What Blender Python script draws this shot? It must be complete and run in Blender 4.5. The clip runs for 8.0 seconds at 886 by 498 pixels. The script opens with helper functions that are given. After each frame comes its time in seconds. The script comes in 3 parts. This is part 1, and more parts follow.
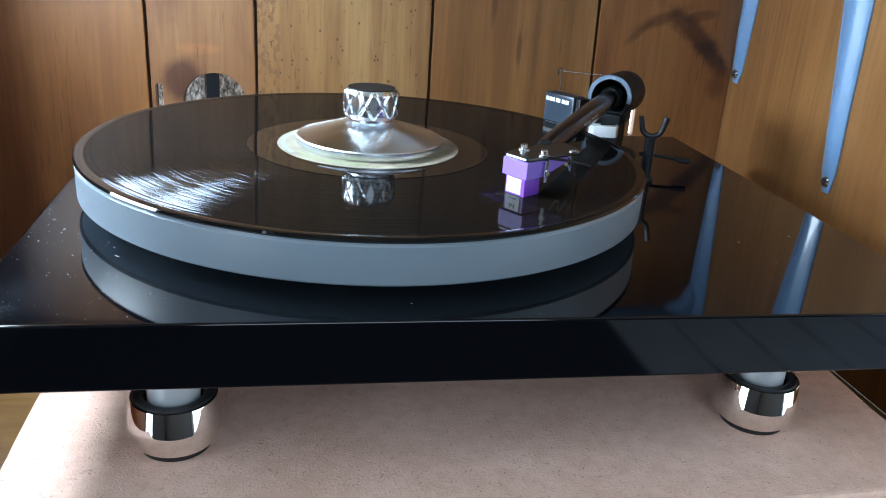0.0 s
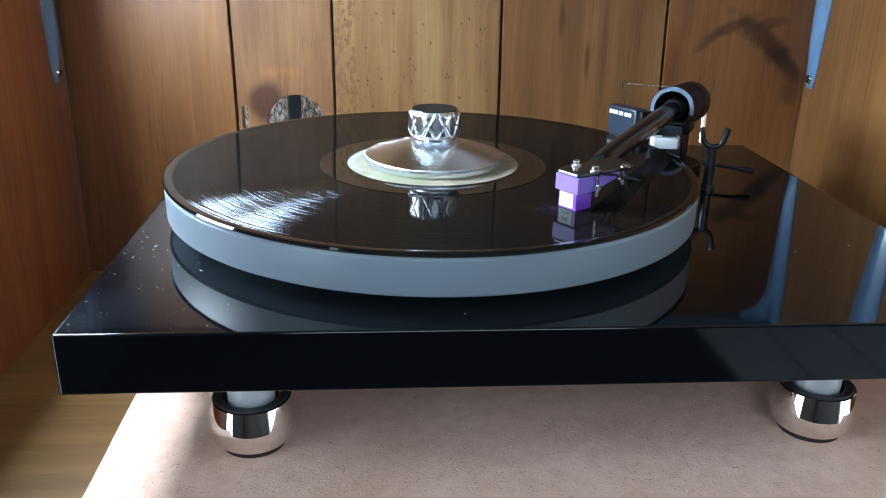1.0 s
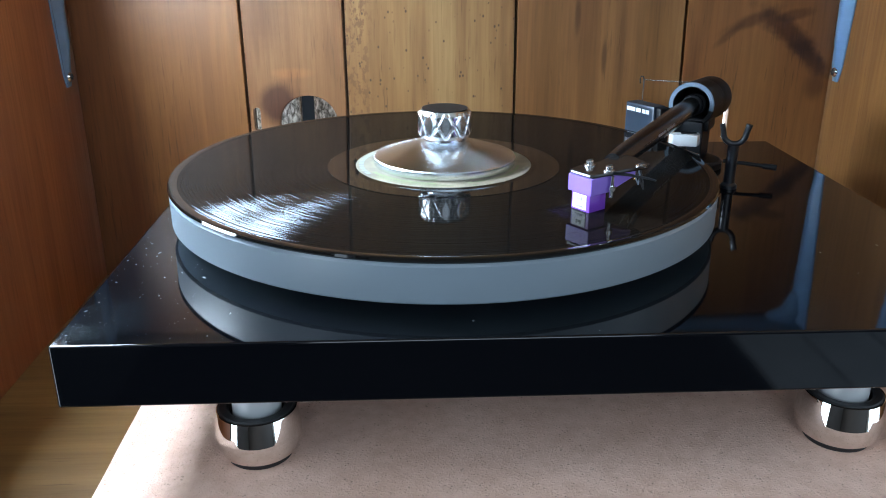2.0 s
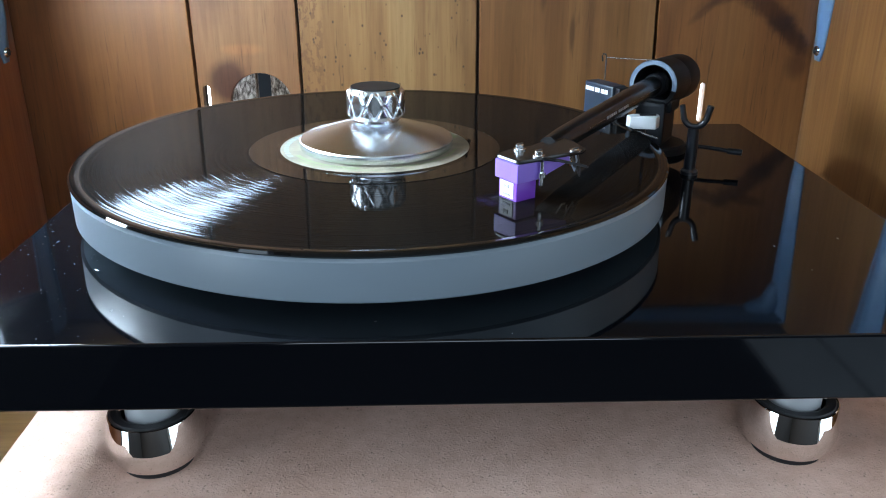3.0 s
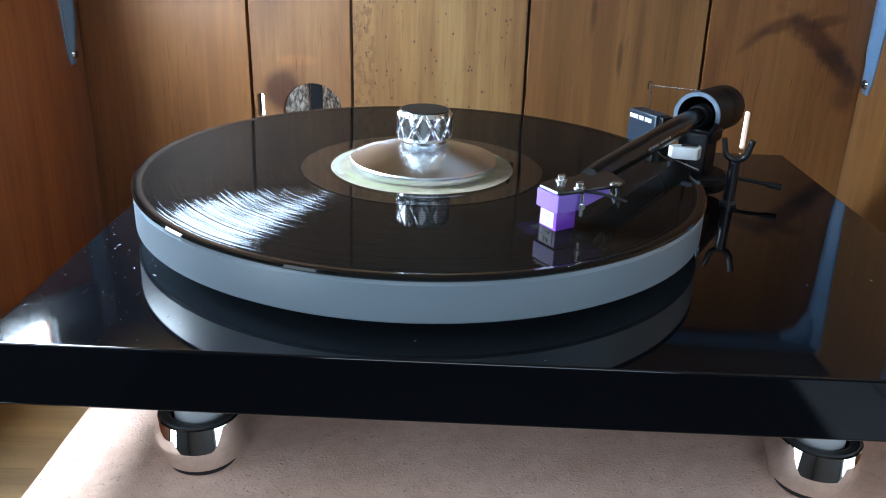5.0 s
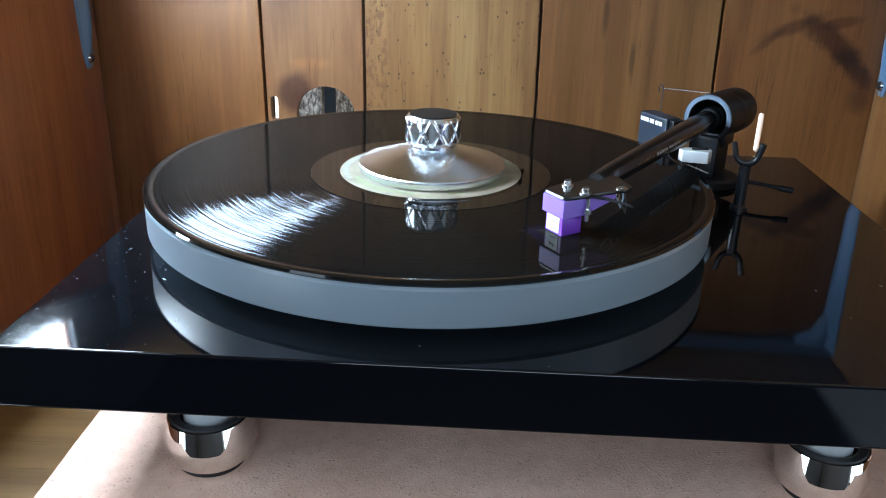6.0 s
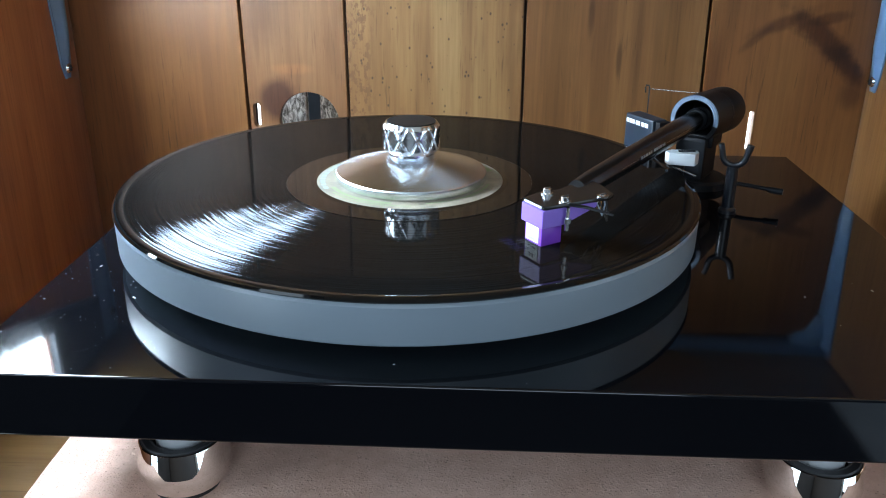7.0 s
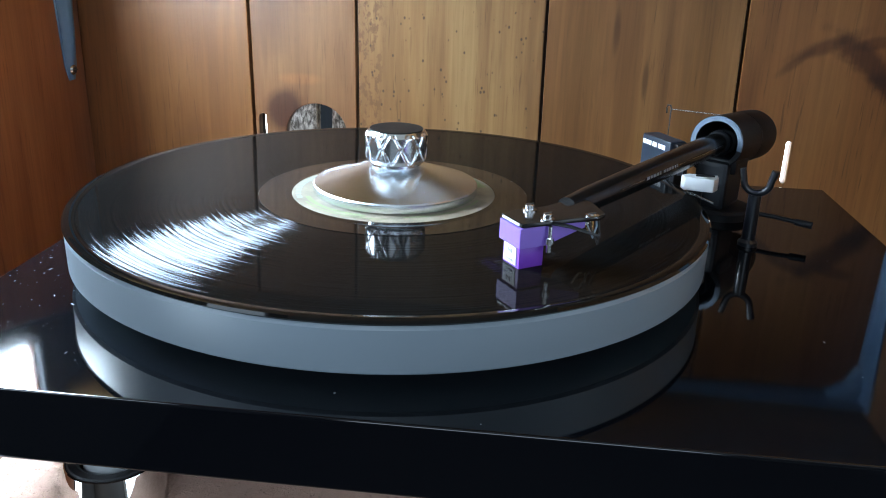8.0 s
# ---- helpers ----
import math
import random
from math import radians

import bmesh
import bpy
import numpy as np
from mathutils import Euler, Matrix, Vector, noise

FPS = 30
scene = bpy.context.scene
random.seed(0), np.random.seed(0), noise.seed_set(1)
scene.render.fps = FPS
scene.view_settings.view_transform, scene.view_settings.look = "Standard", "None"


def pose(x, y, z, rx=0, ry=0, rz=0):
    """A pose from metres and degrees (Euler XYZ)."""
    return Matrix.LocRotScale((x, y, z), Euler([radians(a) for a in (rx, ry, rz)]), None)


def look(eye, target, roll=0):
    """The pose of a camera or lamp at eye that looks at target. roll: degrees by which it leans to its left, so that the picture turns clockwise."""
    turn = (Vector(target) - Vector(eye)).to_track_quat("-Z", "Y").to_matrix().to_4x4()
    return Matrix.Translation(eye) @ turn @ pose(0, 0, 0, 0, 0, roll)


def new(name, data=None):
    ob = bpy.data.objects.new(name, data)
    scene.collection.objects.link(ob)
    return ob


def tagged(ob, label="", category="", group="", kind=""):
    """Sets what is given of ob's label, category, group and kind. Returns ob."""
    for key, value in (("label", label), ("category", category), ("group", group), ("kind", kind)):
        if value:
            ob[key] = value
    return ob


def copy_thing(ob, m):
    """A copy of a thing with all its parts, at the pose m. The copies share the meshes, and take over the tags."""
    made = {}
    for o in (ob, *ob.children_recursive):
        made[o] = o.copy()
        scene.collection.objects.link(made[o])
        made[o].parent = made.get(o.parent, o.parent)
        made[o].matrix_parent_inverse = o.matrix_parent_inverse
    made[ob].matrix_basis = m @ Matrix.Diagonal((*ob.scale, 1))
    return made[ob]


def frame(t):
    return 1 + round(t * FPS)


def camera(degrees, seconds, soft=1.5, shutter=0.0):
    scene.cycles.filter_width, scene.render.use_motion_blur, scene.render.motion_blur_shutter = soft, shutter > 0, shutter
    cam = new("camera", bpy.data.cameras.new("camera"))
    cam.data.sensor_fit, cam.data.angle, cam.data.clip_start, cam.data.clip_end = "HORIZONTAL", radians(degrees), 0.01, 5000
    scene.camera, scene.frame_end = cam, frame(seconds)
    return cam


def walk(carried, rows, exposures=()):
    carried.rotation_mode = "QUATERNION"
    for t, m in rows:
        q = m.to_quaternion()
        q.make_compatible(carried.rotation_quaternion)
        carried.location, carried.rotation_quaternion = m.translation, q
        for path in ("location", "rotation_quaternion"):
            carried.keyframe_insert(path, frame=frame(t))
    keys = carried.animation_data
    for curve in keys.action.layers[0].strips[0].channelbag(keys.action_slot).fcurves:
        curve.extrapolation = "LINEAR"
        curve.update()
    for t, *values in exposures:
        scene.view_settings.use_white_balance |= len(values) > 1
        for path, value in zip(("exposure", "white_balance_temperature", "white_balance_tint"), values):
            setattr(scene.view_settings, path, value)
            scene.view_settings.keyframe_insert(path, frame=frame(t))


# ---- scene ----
cam = camera(55.82, 8.0, soft=1.05)
PATH = [
    (0, (-0.0428, -0.4531, 0.2251), (0.1370, 0.4644, -0.1297), 4.01),
    (0.5, (-0.0314, -0.4685, 0.2323), (0.0791, 0.4593, -0.1240), 2.52),
    (1, (-0.0300, -0.4756, 0.2369), (0.0425, 0.4575, -0.1152), 1.14),
    (1.2, (-0.0322, -0.4772, 0.2380), (0.0408, 0.4570, -0.1110), 1.12),
    (2.3, (-0.0088, -0.4505, 0.2313), (0.0243, 0.4834, -0.1246), 0.01),
    (2.5, (0.0033, -0.4408, 0.2272), (0.0347, 0.4930, -0.1293), 0.29),
    (3, (0.0210, -0.4324, 0.2282), (0.0529, 0.4937, -0.1479), 0.13),
    (3.5, (0.0167, -0.4398, 0.2344), (0.0278, 0.4845, -0.1472), -0.25),
    (4, (0.0175, -0.4400, 0.2353), (0.0160, 0.4918, -0.1276), 1.04),
    (4.2, (0.0173, -0.4399, 0.2369), (0.0165, 0.4907, -0.1292), 1.47),
    (5.3, (0.0203, -0.4439, 0.2435), (0.0020, 0.4824, -0.1329), 2.07),
    (5.5, (0.0211, -0.4441, 0.2435), (-0.0031, 0.4824, -0.1321), 1.89),
    (6, (0.0248, -0.4433, 0.2460), (-0.0105, 0.4822, -0.1312), 1.59),
    (6.5, (0.0310, -0.4346, 0.2451), (-0.0065, 0.4914, -0.1305), 1.25),
    (7, (0.0348, -0.4304, 0.2477), (-0.0012, 0.4944, -0.1311), 0.53),
    (7.5, (0.0497, -0.4104, 0.2321), (0.0092, 0.5235, -0.1230), 1.38),
    (8, (0.0655, -0.3932, 0.2287), (-0.0300, 0.5406, -0.1163), 1.93),
]
walk(cam, [(t, look(eye, target, roll)) for t, eye, target, roll in PATH])

# ---- world, light ----
world = bpy.data.worlds.new("sky")
scene.world = world
world.use_nodes = True
wn = world.node_tree
sky = wn.nodes.new("ShaderNodeTexSky")
sky.sky_type = "NISHITA"
sky.sun_disc = False
sky.sun_elevation = radians(40)
sky.sun_rotation = radians(200)
wn.nodes["Background"].inputs[1].default_value = 0.12
wn.links.new(sky.outputs[0], wn.nodes["Background"].inputs[0])

WALL_Y = 0.2405     # face of the back wall
LEFT_X, RIGHT_X = -0.290, 0.342
SHELF_Z = -0.052
SLAB_Z = 0.0055     # top of the stone slab


def daylight(name, size, watts, eye, target):
    """Sky-coloured lamp standing in an opening; the south one is added fill."""
    lamp = bpy.data.lights.new(name, "AREA")
    lamp.shape = "RECTANGLE"
    lamp.size, lamp.size_y = size
    lamp.energy = watts
    lamp.color = (0.645, 0.83, 1.0)
    new(name, lamp).matrix_world = look(eye, target)


daylight("side_opening_light", (0.62, 0.54), 132.0, (-0.345, 0.06, 0.36), (0.3, 0.06, 0.36))
daylight("west_door_light", (0.46, 2.3), 24.0, (-0.79, -0.56, 0.40), (0.3, -0.56, 0.40))
# added fill for the slab and record front, no known source there
daylight("south_window_light", (1.36, 1.02), 19.0, (0.15, -2.41, 1.15), (0.0, 0.0, 0.9))
daylight("east_window_light", (1.7, 2.2), 36.0, (2.25, -1.25, 0.35), (0.0, -1.25, 0.35))


# ---- materials ----
def mat(name, colour=(0.5, 0.5, 0.5), rough=0.5, metal=0.0, **more):
    m = bpy.data.materials.new(name)
    m.use_nodes = True
    b = m.node_tree.nodes["Principled BSDF"]
    b.inputs["Base Color"].default_value = (*colour, 1)
    b.inputs["Roughness"].default_value = rough
    b.inputs["Metallic"].default_value = metal
    for key, value in more.items():
        b.inputs[key.replace("_", " ")].default_value = value
    return m


class Net:
    """Short hand for node trees."""

    def __init__(self, m):
        self.t = m.node_tree
        self.b = self.t.nodes["Principled BSDF"]

    def node(self, kind, **kw):
        n = self.t.nodes.new("ShaderNode" + kind)
        for k, v in kw.items():
            if k == "op":
                n.operation = v
            else:
                n.inputs[k.replace("_", " ")].default_value = v
        return n

    def link(self, a, b):
        self.t.links.new(a, b)

    def math(self, op, a, b=0.0, c=0.0):
        n = self.t.nodes.new("ShaderNodeMath")
        n.operation = op
        for i, v in enumerate((a, b, c)):
            if isinstance(v, (int, float)):
                n.inputs[i].default_value = v
            else:
                self.link(v, n.inputs[i])
        return n.outputs[0]

    def coords(self, scale=(1, 1, 1), random_shift=0.0, loc=(0, 0, 0)):
        tc = self.t.nodes.new("ShaderNodeTexCoord")
        mp = self.t.nodes.new("ShaderNodeMapping")
        mp.inputs["Scale"].default_value = scale
        mp.inputs["Location"].default_value = loc
        self.link(tc.outputs["Object"], mp.inputs["Vector"])
        if not random_shift:
            return mp.outputs[0]
        info = self.t.nodes.new("ShaderNodeObjectInfo")
        add = self.t.nodes.new("ShaderNodeVectorMath")
        add.operation = "MULTIPLY_ADD"
        self.link(info.outputs["Random"], add.inputs[0])
        add.inputs[1].default_value = (random_shift, random_shift * 0.7, random_shift * 1.3)
        self.link(mp.outputs[0], add.inputs[2])
        return add.outputs[0]

    def noise(self, vec, scale, detail=4.0, rough=0.55, dist=0.0):
        n = self.t.nodes.new("ShaderNodeTexNoise")
        n.inputs["Scale"].default_value = scale
        n.inputs["Detail"].default_value = detail
        n.inputs["Roughness"].default_value = rough
        n.inputs["Distortion"].default_value = dist
        self.link(vec, n.inputs["Vector"])
        return n.outputs["Fac"]

    def ramp(self, fac, *stops):
        n = self.t.nodes.new("ShaderNodeValToRGB")
        e = n.color_ramp.elements
        while len(e) < len(stops):
            e.new(0.5)
        for el, (p, c) in zip(e, stops):
            el.position = p
            el.color = (*c, 1) if len(c) == 3 else c
        self.link(fac, n.inputs[0])
        return n.outputs[0]

    def mix(self, fac, a, b, blend="MIX"):
        n = self.t.nodes.new("ShaderNodeMix")
        n.data_type = "RGBA"
        n.blend_type = blend
        for s, v in ((n.inputs["Factor"], fac), (n.inputs["A"], a), (n.inputs["B"], b)):
            if isinstance(v, tuple):
                s.default_value = (*v, 1)
            elif isinstance(v, (int, float)):
                s.default_value = v
            else:
                self.link(v, s)
        return n.outputs["Result"]

    def bump(self, height, strength, distance):
        n = self.t.nodes.new("ShaderNodeBump")
        n.inputs["Strength"].default_value = strength
        n.inputs["Distance"].default_value = distance
        self.link(height, n.inputs["Height"])
        self.link(n.outputs[0], self.b.inputs["Normal"])
        return n

    def colour(self, c):
        self.link(c, self.b.inputs["Base Color"])

    def rough(self, fac, lo, hi):
        n = self.t.nodes.new("ShaderNodeMapRange")
        n.inputs["To Min"].default_value = lo
        n.inputs["To Max"].default_value = hi
        self.link(fac, n.inputs["Value"])
        self.link(n.outputs[0], self.b.inputs["Roughness"])


G = (1, 1, 1)
K = (0, 0, 0)


def spot(net, x, z, rx, rz, soft, wob=0.0, axis="x", turn=0.0):
    """1 inside an oval at (x, z) of the object's own plane, 0 outside, with a ragged edge."""
    v = net.coords()
    sep = net.t.nodes.new("ShaderNodeSeparateXYZ")
    net.link(v, sep.inputs[0])
    px = net.math("SUBTRACT", sep.outputs[1 if axis == "y" else 0], x)
    pz = net.math("SUBTRACT", sep.outputs[1 if axis == "xy" else 2], z)
    c, s = math.cos(radians(turn)), math.sin(radians(turn))
    dx = net.math("DIVIDE", net.math("ADD", net.math("MULTIPLY", px, c), net.math("MULTIPLY", pz, s)), rx)
    dz = net.math("DIVIDE", net.math("SUBTRACT", net.math("MULTIPLY", pz, c), net.math("MULTIPLY", px, s)), rz)
    d = net.math("SQRT", net.math("ADD", net.math("MULTIPLY", dx, dx), net.math("MULTIPLY", dz, dz)))
    if wob:
        d = net.math("ADD", d, net.math("MULTIPLY", net.math("SUBTRACT", net.noise(v, 45, 4, 0.6), 0.5), wob))
    n = net.t.nodes.new("ShaderNodeMapRange")
    n.interpolation_type = "SMOOTHSTEP"
    n.inputs["From Min"].default_value = 1.0 + soft
    n.inputs["From Max"].default_value = 1.0 - soft
    net.link(d, n.inputs["Value"])
    return n.outputs[0]


def pine(name, dark, mid, light, along="z", rough=0.42, specks=0.0, bark=None, spots=(), shift=7.0, grain=1.0, gloss=0.0):
    """Varnished pine: long grain streaks, soft growth bands, pores, optional worm holes, stains and darker bands."""
    dark, mid, light = [tuple(c * k for c, k in zip(col, (0.49, 0.43, 0.355))) for col in (dark, mid, light)]
    m = mat(name, mid, rough)
    n = Net(m)
    sc = {"z": (9, 9, 0.8), "x": (0.8, 9, 9), "y": (9, 0.8, 9)}[along]
    fine = {"z": (150, 150, 5), "x": (5, 150, 150), "y": (150, 5, 150)}[along]
    v, f = n.coords(sc, shift), n.coords(fine, shift)
    bands = n.noise(v, 4.5 * grain, 3, 0.5, 0.9)
    broad = n.noise(n.coords((3, 3, 1.2), shift), 2.2, 2, 0.5)
    fibre = n.noise(f, 2.2, 5, 0.65)
    c = n.ramp(bands, (0.30, dark), (0.48, mid), (0.68, light))
    fib = n.ramp(fibre, (0.40, K), (0.66, G))
    c = n.mix(n.math("MULTIPLY", fib, 0.34), c, n.mix(1.0, c, (0.50, 0.41, 0.33), "MULTIPLY"))
    c = n.mix(n.ramp(broad, (0.35, K), (0.7, G)), c, n.mix(1.0, c, (0.74, 0.66, 0.58), "MULTIPLY"))
    streak = n.ramp(n.noise(n.coords(tuple(s * 5 for s in sc), shift), 3.2, 2, 0.5), (0.62, K), (0.74, G))
    c = n.mix(n.math("MULTIPLY", streak, 0.30), c, n.mix(1.0, c, (0.45, 0.33, 0.25), "MULTIPLY"))
    pore = {"z": (420, 420, 22), "x": (22, 420, 420), "y": (420, 22, 420)}[along]
    pores = n.math("MULTIPLY", n.ramp(n.noise(n.coords(pore, shift), 1.6, 2, 0.5), (0.60, K), (0.70, G)), n.ramp(n.noise(v, 7, 2, 0.5), (0.42, K), (0.60, G)))
    c = n.mix(n.math("MULTIPLY", pores, 0.62), c, n.mix(1.0, c, (0.42, 0.32, 0.25), "MULTIPLY"))
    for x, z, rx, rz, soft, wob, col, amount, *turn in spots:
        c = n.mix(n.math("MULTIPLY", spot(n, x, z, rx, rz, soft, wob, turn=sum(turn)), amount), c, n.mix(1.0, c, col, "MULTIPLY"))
    h = fibre
    if specks:
        vo = n.t.nodes.new("ShaderNodeTexVoronoi")
        vo.inputs["Scale"].default_value = 190
        n.link(n.coords((1, 1, 0.7), shift), vo.inputs["Vector"])
        some = n.ramp(n.noise(n.coords((1, 1, 1), shift), 70, 1, 0.5), (0.44, K), (0.48, G))
        dot = n.math("MULTIPLY", n.ramp(vo.outputs["Distance"], (0.10, G), (0.20, K)), some)
        c = n.mix(n.math("MULTIPLY", dot, specks), c, (0.05, 0.022, 0.01))
    if bark:
        patch = spot(n, bark[0], 0.2, bark[1], 0.5, 0.45, 0.6)
        worm = n.ramp(n.noise(n.coords((1, 1, 0.55), shift), 330, 3, 0.6), (0.50, K), (0.57, G))
        c = n.mix(n.math("MULTIPLY", n.math("MULTIPLY", patch, worm), 0.85), c, (0.13, 0.055, 0.020))
    n.colour(c)
    n.rough(fibre, rough - 0.07, rough + 0.12)
    n.bump(h, 0.22, 0.0006)
    n.b.inputs["Coat Weight"].default_value = gloss
    n.b.inputs["Coat Roughness"].default_value = 0.25
    return m


def stone_paver():
    m = mat("pink_concrete", (0.5, 0.35, 0.28), 0.9)
    n = Net(m)
    v = n.coords()
    big, mid, fine = n.noise(v, 9, 4, 0.6), n.noise(v, 120, 4, 0.65), n.noise(v, 700, 3, 0.6)
    c = n.ramp(big, (0.3, (0.74, 0.465, 0.355)), (0.7, (0.86, 0.58, 0.465)))
    c = n.mix(n.ramp(mid, (0.35, G), (0.62, K)), c, n.mix(1.0, c, (0.90, 0.86, 0.83), "MULTIPLY"))
    vo = n.t.nodes.new("ShaderNodeTexVoronoi")
    vo.inputs["Scale"].default_value = 520
    n.link(v, vo.inputs["Vector"])
    some = n.ramp(n.noise(v, 210, 5, 0.8), (0.52, K), (0.60, G))
    pits = n.math("MULTIPLY", n.ramp(vo.outputs["Distance"], (0.16, G), (0.34, K)), some)
    c = n.mix(n.math("MULTIPLY", pits, 0.46), c, (0.20, 0.10, 0.07))
    n.colour(c)
    grit = n.noise(v, 1500, 2, 0.6)
    h = n.math("SUBTRACT", n.math("ADD", n.math("MULTIPLY", n.ramp(fine, (0.50, K), (0.72, G)), 0.50), n.math("MULTIPLY", grit, 0.30)), n.math("MULTIPLY", pits, 1.2))
    n.bump(h, 0.6, 0.0014)
    return m


def lacquer():
    """Black piano lacquer, scuffed and dusty at its front corner."""
    m = mat("black_piano_lacquer", (0.0022, 0.0026, 0.0038), 0.03, IOR=1.5)
    n = Net(m)
    v = n.coords()
    zone = n.math("MAXIMUM", spot(n, -0.152, -0.152, 0.010, 0.0085, 0.4, 0.35, "xy"), n.math("MULTIPLY", spot(n, -0.146, -0.140, 0.014, 0.018, 0.4, 0.3, "xy"), 0.5))
    scuff = n.math("MULTIPLY", zone, n.ramp(n.noise(n.coords((1, 2.2, 1)), 650, 4, 0.75, 2.0), (0.54, K), (0.66, G)))
    n.colour(n.mix(n.math("MULTIPLY", scuff, 0.30), (0.0022, 0.0026, 0.0038), (0.30, 0.36, 0.43)))
    smear = n.math("MULTIPLY", n.noise(v, 14, 3, 0.6), 0.09)
    n.link(n.math("ADD", n.math("ADD", smear, 0.005), n.math("MULTIPLY", scuff, 0.15)), n.b.inputs["Roughness"])
    n.bump(n.noise(v, 35, 2, 0.5), 0.012, 0.0006)
    return m


def polar_radius(n):
    v = n.coords()
    sep = n.t.nodes.new("ShaderNodeSeparateXYZ")
    n.link(v, sep.inputs[0])
    x, y = sep.outputs[0], sep.outputs[1]
    return n.math("SQRT", n.math("ADD", n.math("MULTIPLY", x, x), n.math("MULTIPLY", y, y)))


def vinyl(grooved):
    """Black vinyl; the grooved part adds the long narrow gleam that round grooves give."""
    m = mat("grooved_vinyl" if grooved else "smooth_vinyl", (0.0035, 0.0033, 0.0032), 0.05 if grooved else 0.04, IOR=1.085 if grooved else 1.30)
    n = Net(m)
    if grooved:
        comb = n.t.nodes.new("ShaderNodeCombineXYZ")
        n.link(polar_radius(n), comb.inputs[0])
        tracks = n.noise(comb.outputs[0], 700, 4, 0.8)
        gl = n.t.nodes.new("ShaderNodeBsdfAnisotropic")
        gl.distribution = "GGX"
        n.link(n.ramp(tracks, (0.42, (0.0012, 0.0013, 0.0015)), (0.66, (0.034, 0.037, 0.042))), gl.inputs["Color"])
        gl.inputs["Roughness"].default_value = 0.10
        # the outer groove walls face outwards, each at its own slant and a little askew
        pos = n.t.nodes.new("ShaderNodeSeparateXYZ")
        n.link(n.coords(), pos.inputs[0])
        out_x = n.math("DIVIDE", pos.outputs[0], polar_radius(n))
        out_y = n.math("DIVIDE", pos.outputs[1], polar_radius(n))
        slant = n.math("ADD", 0.70, n.math("MULTIPLY", n.math("SUBTRACT", n.noise(comb.outputs[0], 1700, 2, 0.6), 0.5), 1.5))
        skew = n.math("ADD", n.math("MULTIPLY", n.math("SUBTRACT", n.noise(comb.outputs[0], 640, 2, 0.6), 0.5), 0.50),
                      n.math("MULTIPLY", n.math("SUBTRACT", n.noise(comb.outputs[0], 2100, 1, 0.5), 0.5), 0.30))
        lean = n.t.nodes.new("ShaderNodeCombineXYZ")
        n.link(n.math("SUBTRACT", n.math("MULTIPLY", out_x, slant), n.math("MULTIPLY", out_y, skew)), lean.inputs[0])
        n.link(n.math("ADD", n.math("MULTIPLY", out_y, slant), n.math("MULTIPLY", out_x, skew)), lean.inputs[1])
        lean.inputs[2].default_value = 1.0
        unit = n.t.nodes.new("ShaderNodeVectorMath")
        unit.operation = "NORMALIZE"
        n.link(lean.outputs[0], unit.inputs[0])
        n.link(unit.outputs[0], gl.inputs["Normal"])
        add = n.t.nodes.new("ShaderNodeAddShader")
        n.link(n.b.outputs[0], add.inputs[0])
        n.link(gl.outputs[0], add.inputs[1])
        n.link(add.outputs[0], n.t.nodes["Material Output"].inputs["Surface"])
    return m


def brushed_aluminium(name, colour=(0.80, 0.80, 0.79), rough=0.22):
    m = mat(name, colour, rough, 1.0)
    n = Net(m)
    tan = n.t.nodes.new("ShaderNodeTangent")
    tan.direction_type, tan.axis = "RADIAL", "Z"
    n.link(tan.outputs[0], n.b.inputs["Tangent"])
    n.b.inputs["Anisotropic"].default_value = 0.8
    comb = n.t.nodes.new("ShaderNodeCombineXYZ")
    n.link(polar_radius(n), comb.inputs[0])
    n.rough(n.noise(comb.outputs[0], 1500, 2, 0.6), rough - 0.06, rough + 0.08)
    return m


def frosted():
    """Matt milky acrylic: mostly scattered at the surface, part of the light passes into the body."""
    m = mat("frosted_acrylic", (0.185, 0.225, 0.260), 0.36, IOR=1.49, Coat_Weight=0.6, Coat_Roughness=0.38)
    n = Net(m)
    n.bump(n.noise(n.coords(), 2500, 2, 0.6), 0.08, 0.0002)
    n.rough(n.noise(n.coords(), 60, 3, 0.6), 0.32, 0.44)
    through_light = n.t.nodes.new("ShaderNodeBsdfTranslucent")
    through_light.inputs["Color"].default_value = (0.78, 0.89, 0.97, 1)
    blend = n.t.nodes.new("ShaderNodeMixShader")
    blend.inputs[0].default_value = 0.20
    n.link(n.b.outputs[0], blend.inputs[1])
    n.link(through_light.outputs[0], blend.inputs[2])
    n.link(blend.outputs[0], n.t.nodes["Material Output"].inputs["Surface"])
    return m


def milky_underside():
    """The smooth lower face of the platter, through which its lit body shows."""
    m = mat("acrylic_underside", (0.50, 0.60, 0.68), 0.3, IOR=1.49)
    n = Net(m)
    n.rough(n.noise(n.coords(), 60, 3, 0.6), 0.24, 0.34)
    through_light = n.t.nodes.new("ShaderNodeBsdfTranslucent")
    through_light.inputs["Color"].default_value = (0.80, 0.90, 0.97, 1)
    blend = n.t.nodes.new("ShaderNodeMixShader")
    blend.inputs[0].default_value = 0.95
    n.link(n.b.outputs[0], blend.inputs[1])
    n.link(through_light.outputs[0], blend.inputs[2])
    n.link(blend.outputs[0], n.t.nodes["Material Output"].inputs["Surface"])
    return m


def dusty(name, colour, rough, lo=0.8, scale=40, **more):
    """A plain painted or moulded surface with faint unevenness."""
    m = mat(name, colour, rough, **more)
    n = Net(m)
    k = n.noise(n.coords(), scale, 4, 0.6)
    n.colour(n.mix(n.ramp(k, (0.35, K), (0.7, G)), tuple(c * lo for c in colour), colour))
    n.rough(k, rough - 0.05, rough + 0.1)
    return m


